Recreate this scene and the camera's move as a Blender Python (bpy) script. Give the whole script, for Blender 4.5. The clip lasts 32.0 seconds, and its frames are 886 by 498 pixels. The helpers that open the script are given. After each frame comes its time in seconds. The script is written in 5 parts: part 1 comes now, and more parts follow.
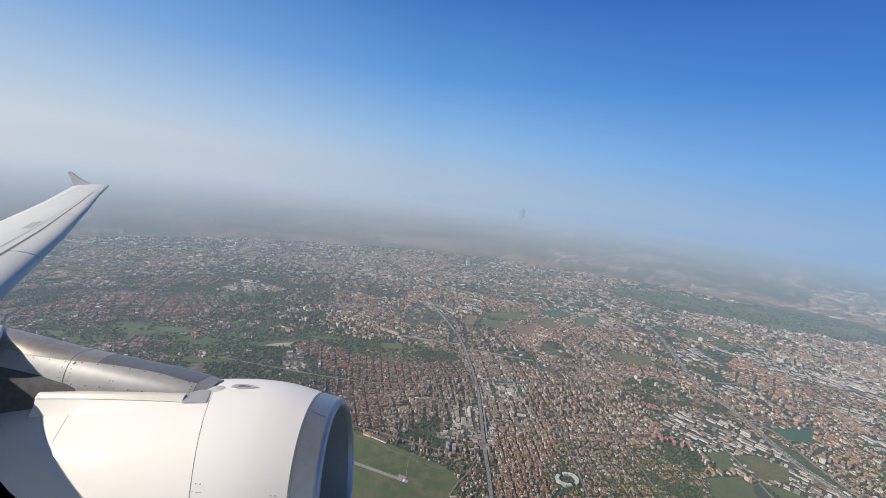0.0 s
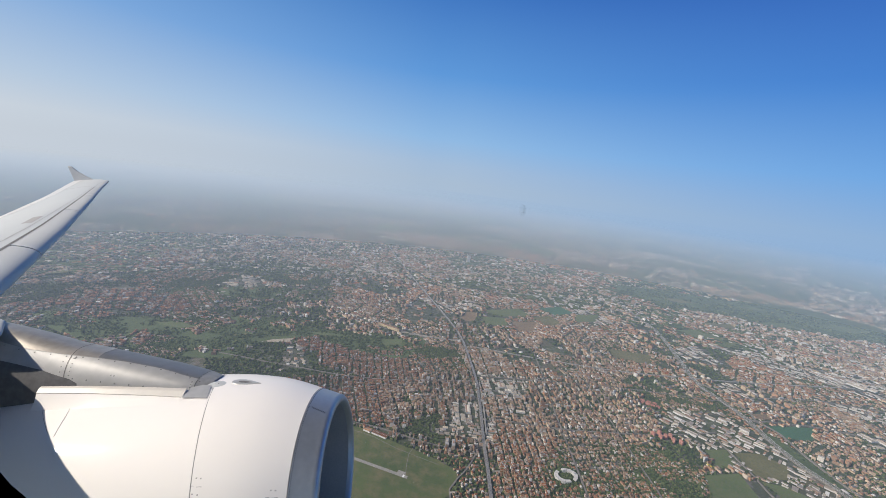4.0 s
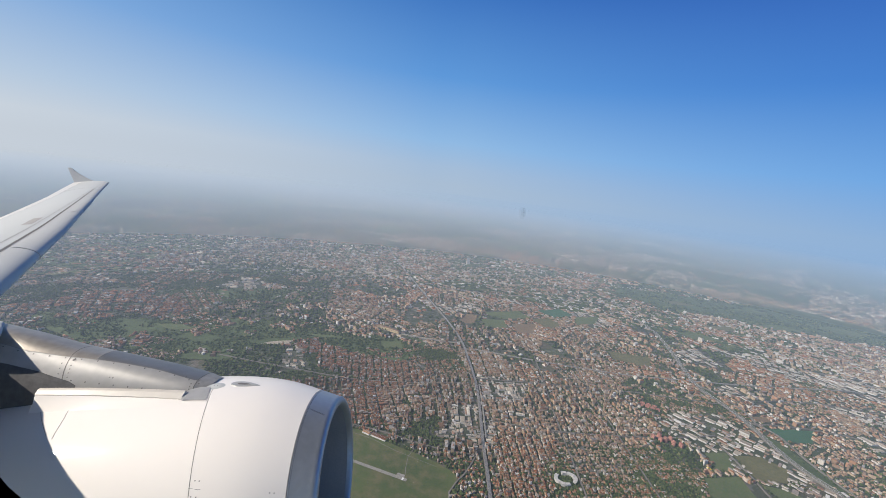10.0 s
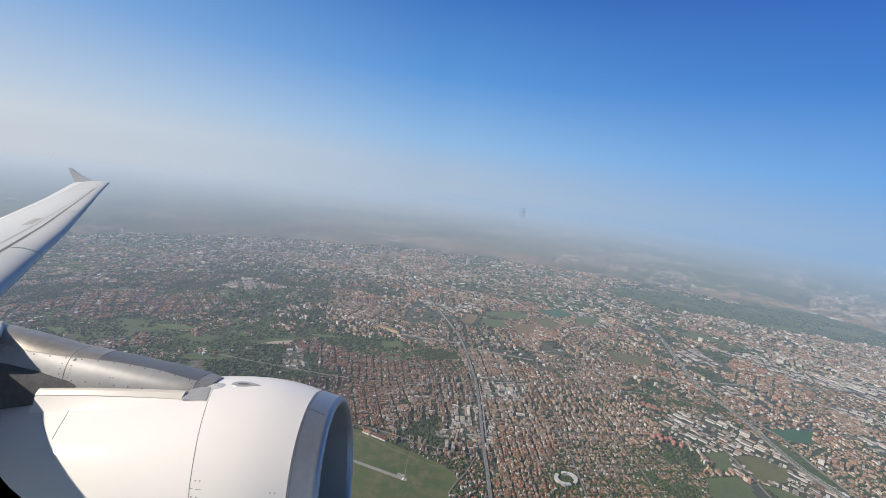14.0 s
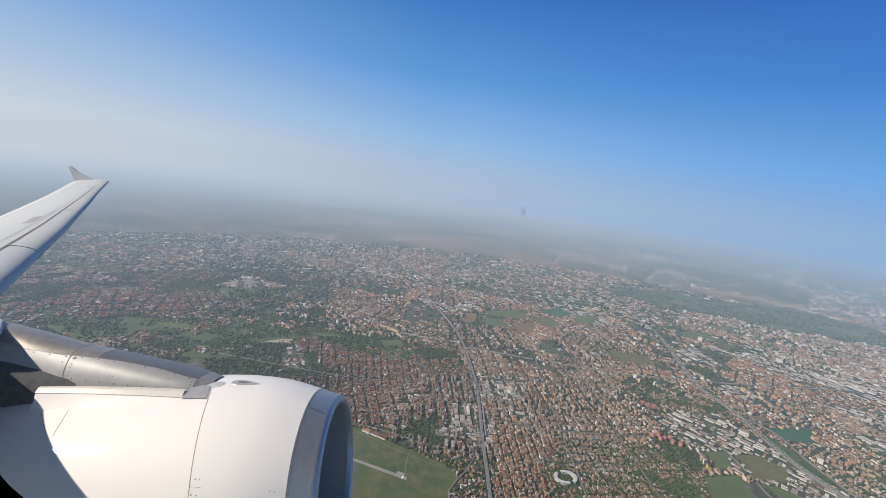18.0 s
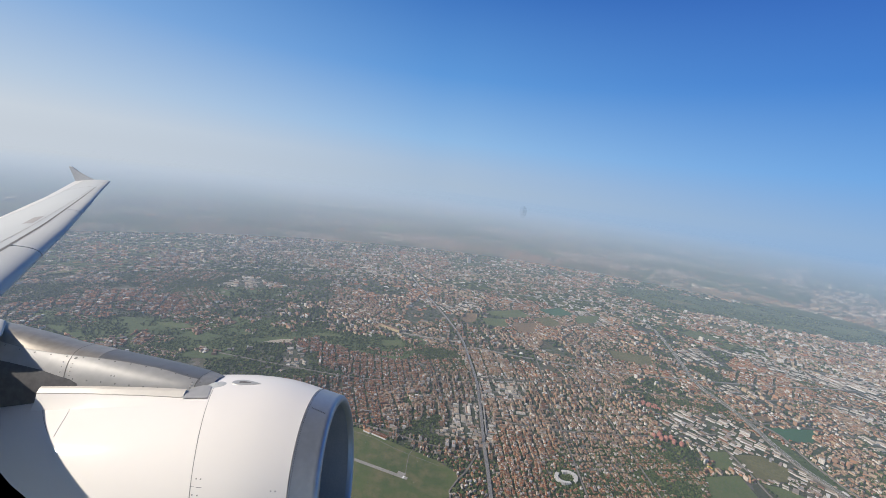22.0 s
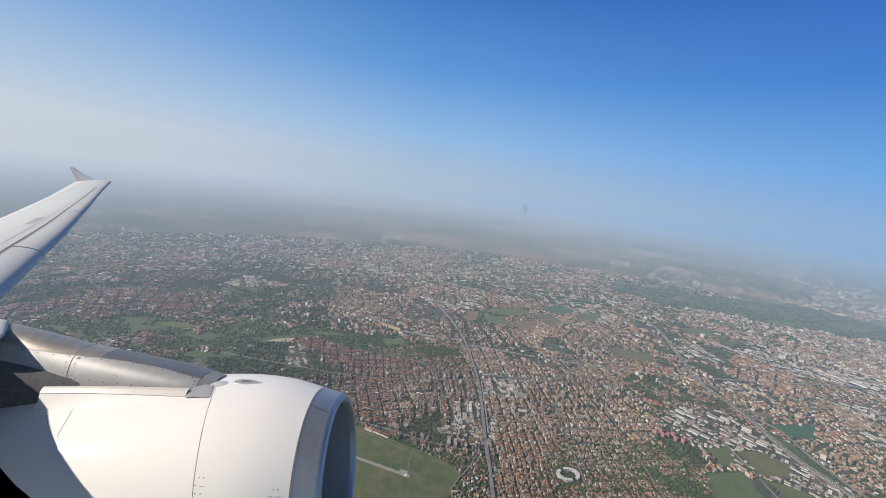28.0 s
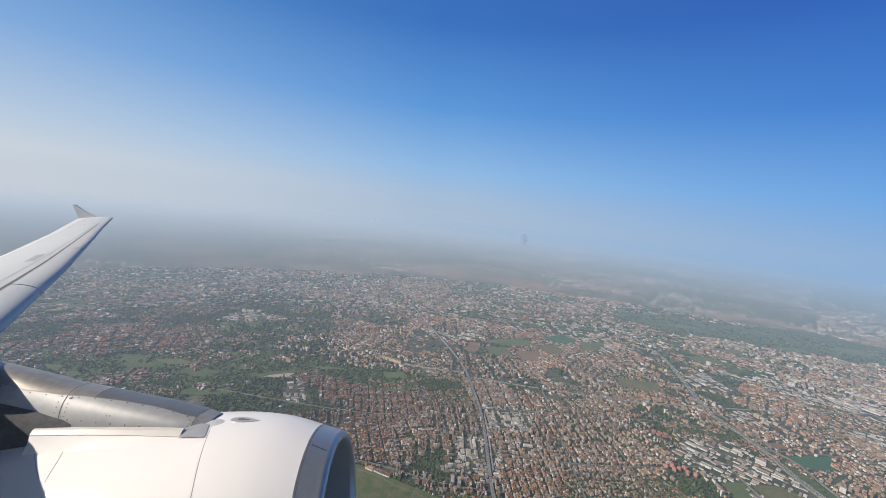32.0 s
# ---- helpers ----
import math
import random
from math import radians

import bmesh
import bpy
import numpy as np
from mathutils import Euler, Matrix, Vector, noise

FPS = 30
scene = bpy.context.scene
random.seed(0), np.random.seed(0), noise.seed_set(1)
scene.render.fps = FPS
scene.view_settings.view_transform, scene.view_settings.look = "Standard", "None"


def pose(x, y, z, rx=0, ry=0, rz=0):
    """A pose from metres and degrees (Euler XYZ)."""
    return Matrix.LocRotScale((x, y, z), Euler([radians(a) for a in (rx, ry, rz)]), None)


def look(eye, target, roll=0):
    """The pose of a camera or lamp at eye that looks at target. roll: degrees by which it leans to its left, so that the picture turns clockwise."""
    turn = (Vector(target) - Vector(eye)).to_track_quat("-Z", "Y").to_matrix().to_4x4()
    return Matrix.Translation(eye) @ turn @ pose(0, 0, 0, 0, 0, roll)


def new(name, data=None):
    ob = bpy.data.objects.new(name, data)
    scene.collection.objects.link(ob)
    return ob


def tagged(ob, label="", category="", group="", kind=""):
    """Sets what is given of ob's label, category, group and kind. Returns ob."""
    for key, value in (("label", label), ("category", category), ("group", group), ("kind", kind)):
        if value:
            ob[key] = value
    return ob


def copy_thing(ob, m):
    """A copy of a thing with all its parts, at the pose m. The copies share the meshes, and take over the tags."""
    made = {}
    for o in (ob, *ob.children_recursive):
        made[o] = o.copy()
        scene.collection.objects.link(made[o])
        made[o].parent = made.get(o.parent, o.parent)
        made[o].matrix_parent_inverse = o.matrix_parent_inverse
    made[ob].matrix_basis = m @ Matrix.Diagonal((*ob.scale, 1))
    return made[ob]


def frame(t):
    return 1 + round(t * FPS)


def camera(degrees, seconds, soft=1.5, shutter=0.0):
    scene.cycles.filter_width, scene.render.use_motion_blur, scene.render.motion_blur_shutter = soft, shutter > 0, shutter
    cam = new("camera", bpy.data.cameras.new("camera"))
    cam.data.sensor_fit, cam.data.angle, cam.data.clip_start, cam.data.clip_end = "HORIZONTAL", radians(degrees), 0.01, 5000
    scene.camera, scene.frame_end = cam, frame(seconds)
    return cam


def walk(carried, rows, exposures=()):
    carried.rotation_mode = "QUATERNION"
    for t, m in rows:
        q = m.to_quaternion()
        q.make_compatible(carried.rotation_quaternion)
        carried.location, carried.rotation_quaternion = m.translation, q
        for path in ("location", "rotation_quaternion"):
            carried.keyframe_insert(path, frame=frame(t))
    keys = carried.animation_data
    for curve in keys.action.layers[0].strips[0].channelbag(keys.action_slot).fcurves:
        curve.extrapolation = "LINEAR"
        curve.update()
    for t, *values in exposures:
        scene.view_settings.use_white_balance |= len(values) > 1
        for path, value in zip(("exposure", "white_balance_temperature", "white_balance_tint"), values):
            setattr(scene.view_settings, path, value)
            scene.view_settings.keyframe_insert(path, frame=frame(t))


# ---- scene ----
cam = camera(95.0, 32.0, soft=0.6)

# The camera: a hand-held lens at a cabin window. (seconds, tilt, turn, lean, sideways, up, back) about its resting pose.
EYE_HEIGHT = 124.0
REST = pose(0, 0, EYE_HEIGHT, 80.8, 0, 0) @ pose(0, 0, 0, 0, 0, 7.6)
SWAY = [
    (0, 0.31, -0.04, -0.43, -0.0000, 0.0000, -0.0000), (0.5, 0.30, -0.05, -0.40, -0.0000, 0.0000, -0.0000), (1, 0.03, -0.07, -0.34, 0.0000, -0.0000, -0.0000),
    (1.5, -0.43, -0.07, -0.27, 0.0000, -0.0000, -0.0000), (2, -0.56, -0.05, -0.19, 0.0000, -0.0001, -0.0000), (2.5, -0.53, -0.03, -0.17, 0.0001, -0.0001, -0.0000),
    (3, -0.40, -0.01, -0.15, 0.0000, -0.0001, -0.0000), (3.5, -0.28, 0.01, -0.17, 0.0000, -0.0001, -0.0000), (5.5, 0.16, 0.07, -0.11, -0.0000, -0.0000, -0.0000),
    (6, 0.15, 0.07, -0.11, -0.0000, -0.0000, -0.0000), (6.5, 0.10, 0.05, -0.11, -0.0000, -0.0000, -0.0000), (7, 0.06, -0.02, -0.08, 0.0000, -0.0000, -0.0000),
    (7.5, -0.05, -0.11, -0.08, 0.0000, -0.0001, -0.0000), (8, -0.10, -0.10, -0.04, 0.0000, -0.0001, -0.0000), (8.5, -0.13, -0.07, -0.06, 0.0000, -0.0001, -0.0000),
    (9, -0.10, -0.04, -0.05, 0.0000, -0.0001, -0.0000), (9.5, -0.04, -0.02, -0.04, 0.0000, -0.0001, -0.0000), (10, 0.15, -0.01, -0.07, 0.0000, -0.0000, -0.0000),
    (10.5, 0.24, -0.00, -0.10, -0.0000, -0.0000, 0.0000), (11, 0.25, -0.01, -0.08, -0.0000, -0.0000, 0.0000), (11.5, 0.21, -0.01, -0.07, -0.0000, -0.0000, 0.0000),
    (12, 0.18, -0.01, -0.07, -0.0000, -0.0000, 0.0000), (12.5, 0.17, -0.01, -0.06, -0.0000, -0.0000, 0.0000), (13, 0.17, -0.00, -0.07, -0.0000, -0.0000, 0.0000),
    (13.5, 0.17, 0.00, -0.08, -0.0000, -0.0000, 0.0000), (14, 0.15, 0.01, -0.09, -0.0000, 0.0000, 0.0000), (14.5, 0.10, 0.00, -0.05, -0.0000, 0.0000, 0.0000),
    (16.5, 0.00, 0.00, -0.00, -0.0000, 0.0000, 0.0000), (17, -0.00, 0.00, -0.00, -0.0000, 0.0000, 0.0000), (17.5, -0.00, 0.00, -0.00, -0.0000, 0.0000, 0.0000),
    (18, -0.00, 0.00, -0.01, -0.0000, 0.0000, 0.0000), (18.5, -0.03, 0.03, -0.06, -0.0000, 0.0000, 0.0000), (19, -0.02, 0.04, -0.07, -0.0000, 0.0000, -0.0000),
    (19.5, -0.01, 0.07, -0.03, -0.0000, 0.0000, -0.0000), (20, -0.01, 0.07, -0.02, -0.0000, 0.0000, -0.0000), (20.5, -0.01, 0.07, -0.03, -0.0000, 0.0000, -0.0000),
    (21, -0.01, 0.08, -0.04, -0.0000, 0.0000, -0.0000), (21.5, -0.01, 0.08, -0.04, -0.0000, 0.0000, -0.0000), (22, -0.01, 0.09, -0.04, -0.0000, 0.0000, -0.0000),
    (22.5, -0.01, 0.11, -0.05, -0.0001, 0.0000, -0.0000), (23, -0.03, 0.13, -0.10, -0.0001, 0.0000, -0.0000), (23.5, -0.07, 0.14, -0.16, -0.0001, 0.0001, -0.0000),
    (24, -0.13, 0.14, -0.27, -0.0001, 0.0001, -0.0000), (24.5, -0.16, 0.14, -0.31, -0.0001, 0.0001, -0.0000), (25, -0.19, 0.16, -0.28, -0.0001, 0.0001, -0.0000),
    (25.5, -0.21, 0.17, -0.29, -0.0001, 0.0001, -0.0000), (27.5, -0.26, 0.21, -0.33, -0.0001, 0.0001, -0.0000), (28, -0.26, 0.20, -0.37, -0.0001, 0.0001, -0.0000),
    (28.5, -0.20, 0.19, -0.39, -0.0001, 0.0001, -0.0000), (29, -0.06, 0.21, -0.42, -0.0001, 0.0001, -0.0000), (29.5, 0.25, 0.22, -0.51, -0.0002, 0.0001, -0.0000),
    (30, 0.84, 0.23, -0.65, -0.0002, 0.0001, 0.0000), (30.5, 1.76, 0.30, -0.68, -0.0002, 0.0001, 0.0000), (31, 2.71, 0.33, -0.77, -0.0003, 0.0001, 0.0001),
    (31.5, 3.56, 0.28, -0.98, -0.0003, 0.0001, 0.0001), (32, 4.04, 0.10, -1.34, -0.0003, 0.0002, 0.0001),
]
walk(cam, [(t, REST @ pose(x, y, z, a, 0, 0) @ pose(0, 0, 0, 0, b, 0) @ pose(0, 0, 0, 0, 0, c)) for t, a, b, c, x, y, z in SWAY])

# ---- light ----
SUN_ELEVATION, SUN_WEST = 35.4, 107.6
world = bpy.data.worlds.new("sky")
scene.world = world
world.use_nodes = True
wn = world.node_tree.nodes
sky = wn.new("ShaderNodeTexSky")
sky.sky_type, sky.sun_disc = "NISHITA", False
sky.sun_elevation, sky.sun_rotation = radians(SUN_ELEVATION), radians(-SUN_WEST)
sky.altitude, sky.air_density, sky.dust_density, sky.ozone_density = 1200, 1.0, 0.6, 3.0
wn["Background"].inputs["Strength"].default_value = 0.055
world.node_tree.links.new(sky.outputs[0], wn["Background"].inputs["Color"])
sun = new("sun", bpy.data.lights.new("sun", "SUN"))
sun.data.energy, sun.data.angle, sun.data.color = 5.0, radians(0.53), (1.0, 0.905, 0.785)
sun_way = Vector((-math.sin(radians(SUN_WEST)) * math.cos(radians(SUN_ELEVATION)),
                  math.cos(radians(SUN_WEST)) * math.cos(radians(SUN_ELEVATION)), math.sin(radians(SUN_ELEVATION))))
sun.matrix_world = look((0, 0, 400), Vector((0, 0, 400)) - sun_way)
scene.view_settings.exposure = 0.05


# ---- materials ----
def material(name):
    m = bpy.data.materials.new(name)
    m.use_nodes = True
    nt = m.node_tree
    return m, nt, nt.nodes["Principled BSDF"], nt.nodes["Material Output"]


def node(nt, kind, **values):
    n = nt.nodes.new(kind)
    for key, value in values.items():
        n.inputs[key.replace("_", " ")].default_value = value
    return n


def ramp(nt, source, stops, constant=False):
    n = nt.nodes.new("ShaderNodeValToRGB")
    if constant:
        n.color_ramp.interpolation = "CONSTANT"
    e = n.color_ramp.elements
    e.remove(e[1])
    e[0].position, e[0].color = stops[0][0], (*stops[0][1], 1)
    for at, colour in stops[1:]:
        e.new(at).color = (*colour, 1)
    nt.links.new(source, n.inputs[0])
    return n.outputs[0]


def mixed(nt, factor, a, b, kind="MIX"):
    n = nt.nodes.new("ShaderNodeMix")
    n.data_type, n.blend_type = "RGBA", kind
    for source, slot in ((factor, n.inputs[0]), (a, n.inputs[6]), (b, n.inputs[7])):
        if isinstance(source, (int, float)):
            slot.default_value = source
        elif isinstance(source, tuple):
            slot.default_value = (*source, 1)
        else:
            nt.links.new(source, slot)
    return n.outputs[2]


def paint(name, colour, rough=0.4, metal=0.0, grain=6.0, depth=0.08, bump=0.0, coat=0.0):
    """A painted or bare metal skin with faint mottling at two sizes."""
    m, nt, b, _ = material(name)
    pos = nt.nodes.new("ShaderNodeTexCoord").outputs["Object"]
    big = node(nt, "ShaderNodeTexNoise", Scale=grain * 0.25, Detail=4.0)
    fine = node(nt, "ShaderNodeTexNoise", Scale=grain * 6, Detail=3.0)
    for n in (big, fine):
        nt.links.new(pos, n.inputs["Vector"])
    dark = tuple(c * (1 - depth) for c in colour)
    light = tuple(min(1, c * (1 + depth * 0.5)) for c in colour)
    c1 = ramp(nt, big.outputs[0], [(0.3, dark), (0.7, light)])
    c2 = mixed(nt, 0.25 * depth / 0.08, c1, ramp(nt, fine.outputs[0], [(0.35, dark), (0.65, light)]), "MIX")
    nt.links.new(c2, b.inputs["Base Color"])
    r = ramp(nt, big.outputs[0], [(0.3, (rough * 0.8,) * 3), (0.7, (min(1, rough * 1.2),) * 3)])
    nt.links.new(r, b.inputs["Roughness"])
    b.inputs["Metallic"].default_value = metal
    b.inputs["Coat Weight"].default_value = coat
    b.inputs["Coat Roughness"].default_value = 0.10
    if bump:
        bm_ = node(nt, "ShaderNodeBump", Strength=bump, Distance=0.01)
        nt.links.new(fine.outputs[0], bm_.inputs["Height"])
        nt.links.new(bm_.outputs[0], b.inputs["Normal"])
    return m


WHITE_SKIN = paint("white gloss aircraft paint", (0.83, 0.80, 0.765), 0.8, 0, 2.0, 0.03, coat=0.35)
WING_SKIN = paint("pale grey wing paint", (0.49, 0.51, 0.505), 0.6, 0, 1.5, 0.06)
SLAT_SKIN = paint("light grey slat paint", (0.53, 0.54, 0.525), 0.65, 0, 1.5, 0.06)
FLAP_SKIN = paint("warm light grey flap paint", (0.62, 0.61, 0.58), 0.4, 0, 2, 0.08)
LIP_METAL = paint("brushed blue-grey inlet metal", (0.445, 0.475, 0.51), 0.45, 0.8, 3, 0.12, bump=0.05)
LINER = paint("dark grey inlet liner", (0.43, 0.41, 0.395), 0.6, 0.1, 8, 0.15)
PYLON_SKIN = paint("grey pylon paint", (0.47, 0.465, 0.45), 0.52, 0.25, 2, 0.14)
CAP_SKIN = paint("worn beige-grey fairing paint", (0.42, 0.385, 0.335), 0.40, 0.45, 2, 0.2)
# grey fairing skin, darkened further to stand in for shade on the pylon
SHADE_SKIN = paint("dark fairing with painted shade", (0.115, 0.115, 0.118), 0.55, 0, 3, 0.25)
CAP_FRONT = paint("blue-grey cap paint", (0.225, 0.225, 0.222), 0.45, 0.3, 2, 0.15)
NOSE_SKIN = paint("grey nose fairing", (0.30, 0.30, 0.295), 0.5, 0.1, 3, 0.2)
BEAM_SKIN = paint("cream edge paint", (0.60, 0.57, 0.52), 0.45, 0, 3, 0.1)
SEAM = paint("dark panel gap", (0.16, 0.155, 0.15), 0.8, 0, 4, 0.1)
SOFT_SEAM = paint("grey panel line", (0.34, 0.33, 0.32), 0.7, 0, 4, 0.1)
BOLT = paint("dark fastener", (0.13, 0.13, 0.13), 0.5, 0.5, 4, 0.1)
CABIN = paint("black window rubber", (0.012, 0.012, 0.013), 0.8, 0, 4, 0.2)


def by_piece(name, stops, rough=0.85, own=False, scale=2.0, depth=0.25):
    """A roof or wall finish whose colour differs from piece to piece."""
    m, nt, b, _ = material(name)
    if own:
        pick = nt.nodes.new("ShaderNodeObjectInfo").outputs["Random"]
    else:
        pick = nt.nodes.new("ShaderNodeNewGeometry").outputs["Random Per Island"]
    c = ramp(nt, pick, stops)
    pos = nt.nodes.new("ShaderNodeNewGeometry").outputs["Position"]
    n = node(nt, "ShaderNodeTexNoise", Scale=scale, Detail=5.0)
    nt.links.new(pos, n.inputs["Vector"])
    shade = ramp(nt, n.outputs[0], [(0.3, (1 - depth,) * 3), (0.7, (1.0,) * 3)])
    nt.links.new(mixed(nt, 1.0, c, shade, "MULTIPLY"), b.inputs["Base Color"])
    b.inputs["Roughness"].default_value = rough
    b.inputs["Specular IOR Level"].default_value = 0.25
    return m


TILES = [(0.0, (0.131, 0.055, 0.032)), (0.25, (0.261, 0.102, 0.049)), (0.5, (0.302, 0.135, 0.073)), (0.66, (0.163, 0.090, 0.062)), (0.8, (0.408, 0.237, 0.139)), (0.93, (0.106, 0.090, 0.082)), (1.0, (0.506, 0.449, 0.376))]
PLASTER = [(0.0, (0.327, 0.237, 0.147)), (0.3, (0.474, 0.376, 0.261)), (0.55, (0.270, 0.196, 0.139)), (0.75, (0.392, 0.220, 0.131)), (0.9, (0.588, 0.540, 0.465)), (1.0, (0.637, 0.604, 0.556))]
FLATS = [(0.0, (0.15, 0.135, 0.12)), (0.25, (0.32, 0.28, 0.24)), (0.45, (0.28, 0.14, 0.09)), (0.6, (0.36, 0.34, 0.31)), (0.8, (0.16, 0.155, 0.15)), (1.0, (0.72, 0.69, 0.64))]
METALS = [(0.0, (0.30, 0.255, 0.195)), (0.25, (0.47, 0.41, 0.32)), (0.42, (0.22, 0.185, 0.145)), (0.58, (0.62, 0.55, 0.43)), (0.72, (0.33, 0.19, 0.12)), (0.84, (0.25, 0.225, 0.19)), (1.0, (0.82, 0.75, 0.62))]
TILE_ROOF = by_piece("terracotta roof tiles", TILES)
BROWN_ROOF = by_piece("weathered brown roof tiles", [(0.0, (0.138, 0.092, 0.069)), (0.35, (0.202, 0.129, 0.092)), (0.6, (0.276, 0.143, 0.092)), (0.8, (0.184, 0.156, 0.138)), (1.0, (0.313, 0.248, 0.193))])
PALE_ROOF = by_piece("sun-bleached roof tiles", [(0.0, (0.239, 0.160, 0.112)), (0.35, (0.335, 0.239, 0.167)), (0.6, (0.303, 0.152, 0.087)), (0.8, (0.239, 0.207, 0.176)), (1.0, (0.399, 0.335, 0.272))])
TILE_ROOF_OWN = by_piece("terracotta roof tiles, single house", TILES, own=True)
PLASTER_WALL = by_piece("painted plaster walls", PLASTER, depth=0.15)
PLASTER_WALL_OWN = by_piece("painted plaster walls, single house", PLASTER, own=True, depth=0.15)
FLAT_ROOF = by_piece("flat felt and gravel roofs", FLATS)
FLAT_ROOF_OWN = by_piece("flat felt and gravel roofs, single house", FLATS, own=True)
METAL_ROOF = by_piece("pale sheet metal roofs", METALS, rough=0.8)
METAL_ROOF_OWN = by_piece("pale sheet metal roofs, single shed", METALS, rough=0.8, own=True)
CONCRETE_WALL = by_piece("concrete panel walls", [(0, (0.48, 0.46, 0.43)), (1, (0.62, 0.60, 0.57))], depth=0.15)
TAN_WALL = by_piece("warm tan stucco", [(0, (0.48, 0.37, 0.22)), (1, (0.54, 0.43, 0.27))], own=True, depth=0.15)
PINK_WALL = by_piece("salmon brick walls", [(0, (0.46, 0.24, 0.18)), (1, (0.52, 0.30, 0.23))], own=True)
PINK_ROOF = by_piece("red-brown slab roofs", [(0, (0.34, 0.14, 0.12)), (1, (0.42, 0.20, 0.16))], own=True)
LEAVES = by_piece("tree foliage", [(0.0, (0.034, 0.056, 0.024)), (0.35, (0.056, 0.086, 0.034)), (0.7, (0.085, 0.118, 0.044)), (0.9, (0.125, 0.145, 0.058)), (1.0, (0.17, 0.165, 0.08))], rough=0.9, depth=0.4)


def ground_mix(name, a, b_, c, s1, s2, rough=0.95):
    """Soil, grass or paving in three tones, with broad patches and fine grain."""
    m, nt, b, _ = material(name)
    pos = nt.nodes.new("ShaderNodeNewGeometry").outputs["Position"]
    n1 = node(nt, "ShaderNodeTexNoise", Scale=s1, Detail=6.0)
    n2 = node(nt, "ShaderNodeTexNoise", Scale=s2, Detail=6.0, Roughness=0.7)
    for n in (n1, n2):
        nt.links.new(pos, n.inputs["Vector"])
    c1 = ramp(nt, n1.outputs[0], [(0.35, a), (0.65, b_)])
    nt.links.new(mixed(nt, ramp(nt, n2.outputs[0], [(0.42, (0, 0, 0)), (0.68, (1, 1, 1))]), c1, c), b.inputs["Base Color"])
    b.inputs["Roughness"].default_value = rough
    return m


def country(name):
    """Open land: plots of field, wood, yard and road, patch by patch."""
    m, nt, b, _ = material(name)
    pos = nt.nodes.new("ShaderNodeNewGeometry").outputs["Position"]
    layers = []
    for scale, stops in (
        (0.045, [(0.0, (0.055, 0.072, 0.036)), (0.3, (0.092, 0.112, 0.050)), (0.45, (0.045, 0.062, 0.032)), (0.6, (0.105, 0.105, 0.075)), (0.75, (0.068, 0.092, 0.040)), (0.93, (0.17, 0.14, 0.09))]),
        (0.35, [(0.0, (0.055, 0.068, 0.040)), (0.35, (0.135, 0.128, 0.115)), (0.5, (0.062, 0.074, 0.046)), (0.68, (0.115, 0.108, 0.095)), (0.8, (0.042, 0.056, 0.032)), (0.95, (0.22, 0.205, 0.185))]),
    ):
        v = node(nt, "ShaderNodeTexVoronoi", Scale=scale)
        nt.links.new(pos, v.inputs["Vector"])
        split = nt.nodes.new("ShaderNodeSeparateColor")
        nt.links.new(v.outputs["Color"], split.inputs[0])
        layers.append(ramp(nt, split.outputs[0], stops, True))
    n = node(nt, "ShaderNodeTexNoise", Scale=0.006, Detail=7.0)
    nt.links.new(pos, n.inputs["Vector"])
    fine = node(nt, "ShaderNodeTexNoise", Scale=1.4, Detail=4.0)
    nt.links.new(pos, fine.inputs["Vector"])
    base = mixed(nt, ramp(nt, n.outputs[0], [(0.36, (0.25,) * 3), (0.56, (1, 1, 1))]), layers[0], layers[1])
    grain = ramp(nt, fine.outputs[0], [(0.35, (0.6,) * 3), (0.65, (1.0,) * 3)])
    nt.links.new(mixed(nt, 1.0, base, grain, "MULTIPLY"), b.inputs["Base Color"])
    b.inputs["Roughness"].default_value = 0.95
    return m


LAND = country("towns, plots and open land")
GRASS = ground_mix("mown airfield grass", (0.048, 0.076, 0.024), (0.080, 0.106, 0.034), (0.125, 0.112, 0.055), 0.035, 0.16)
MEADOW = ground_mix("green meadow", (0.068, 0.102, 0.036), (0.098, 0.130, 0.048), (0.110, 0.115, 0.054), 0.05, 0.5)
CROP = ground_mix("deep green crop", (0.030, 0.095, 0.048), (0.035, 0.11, 0.055), (0.050, 0.10, 0.050), 0.08, 0.8)
DRY = ground_mix("brown tilled soil", (0.17, 0.115, 0.070), (0.21, 0.145, 0.090), (0.14, 0.11, 0.065), 0.05, 0.6)
STUBBLE = ground_mix("olive stubble", (0.115, 0.105, 0.045), (0.145, 0.13, 0.060), (0.085, 0.095, 0.04), 0.06, 0.5)
PARKLAND = ground_mix("park lawns and undergrowth", (0.060, 0.086, 0.034), (0.095, 0.130, 0.048), (0.045, 0.062, 0.028), 0.05, 0.4)
ASPHALT = ground_mix("grey worn asphalt", (0.165, 0.15, 0.13), (0.205, 0.188, 0.165), (0.13, 0.12, 0.105), 0.1, 1.5)
CONCRETE = ground_mix("bleached runway concrete", (0.24, 0.23, 0.205), (0.29, 0.275, 0.25), (0.20, 0.19, 0.17), 0.1, 1.0)
BALLAST = ground_mix("dark track ballast", (0.15, 0.13, 0.11), (0.19, 0.165, 0.14), (0.11, 0.098, 0.084), 0.2, 2.0)
STEEL = paint("rail steel", (0.36, 0.345, 0.32), 0.5, 0.4, 1, 0.15)
MARKING = paint("white road paint", (0.7, 0.7, 0.68), 0.7, 0, 1, 0.1)
YELLOW = paint("yellow sheet roof", (0.75, 0.55, 0.05), 0.6, 0, 1, 0.1)
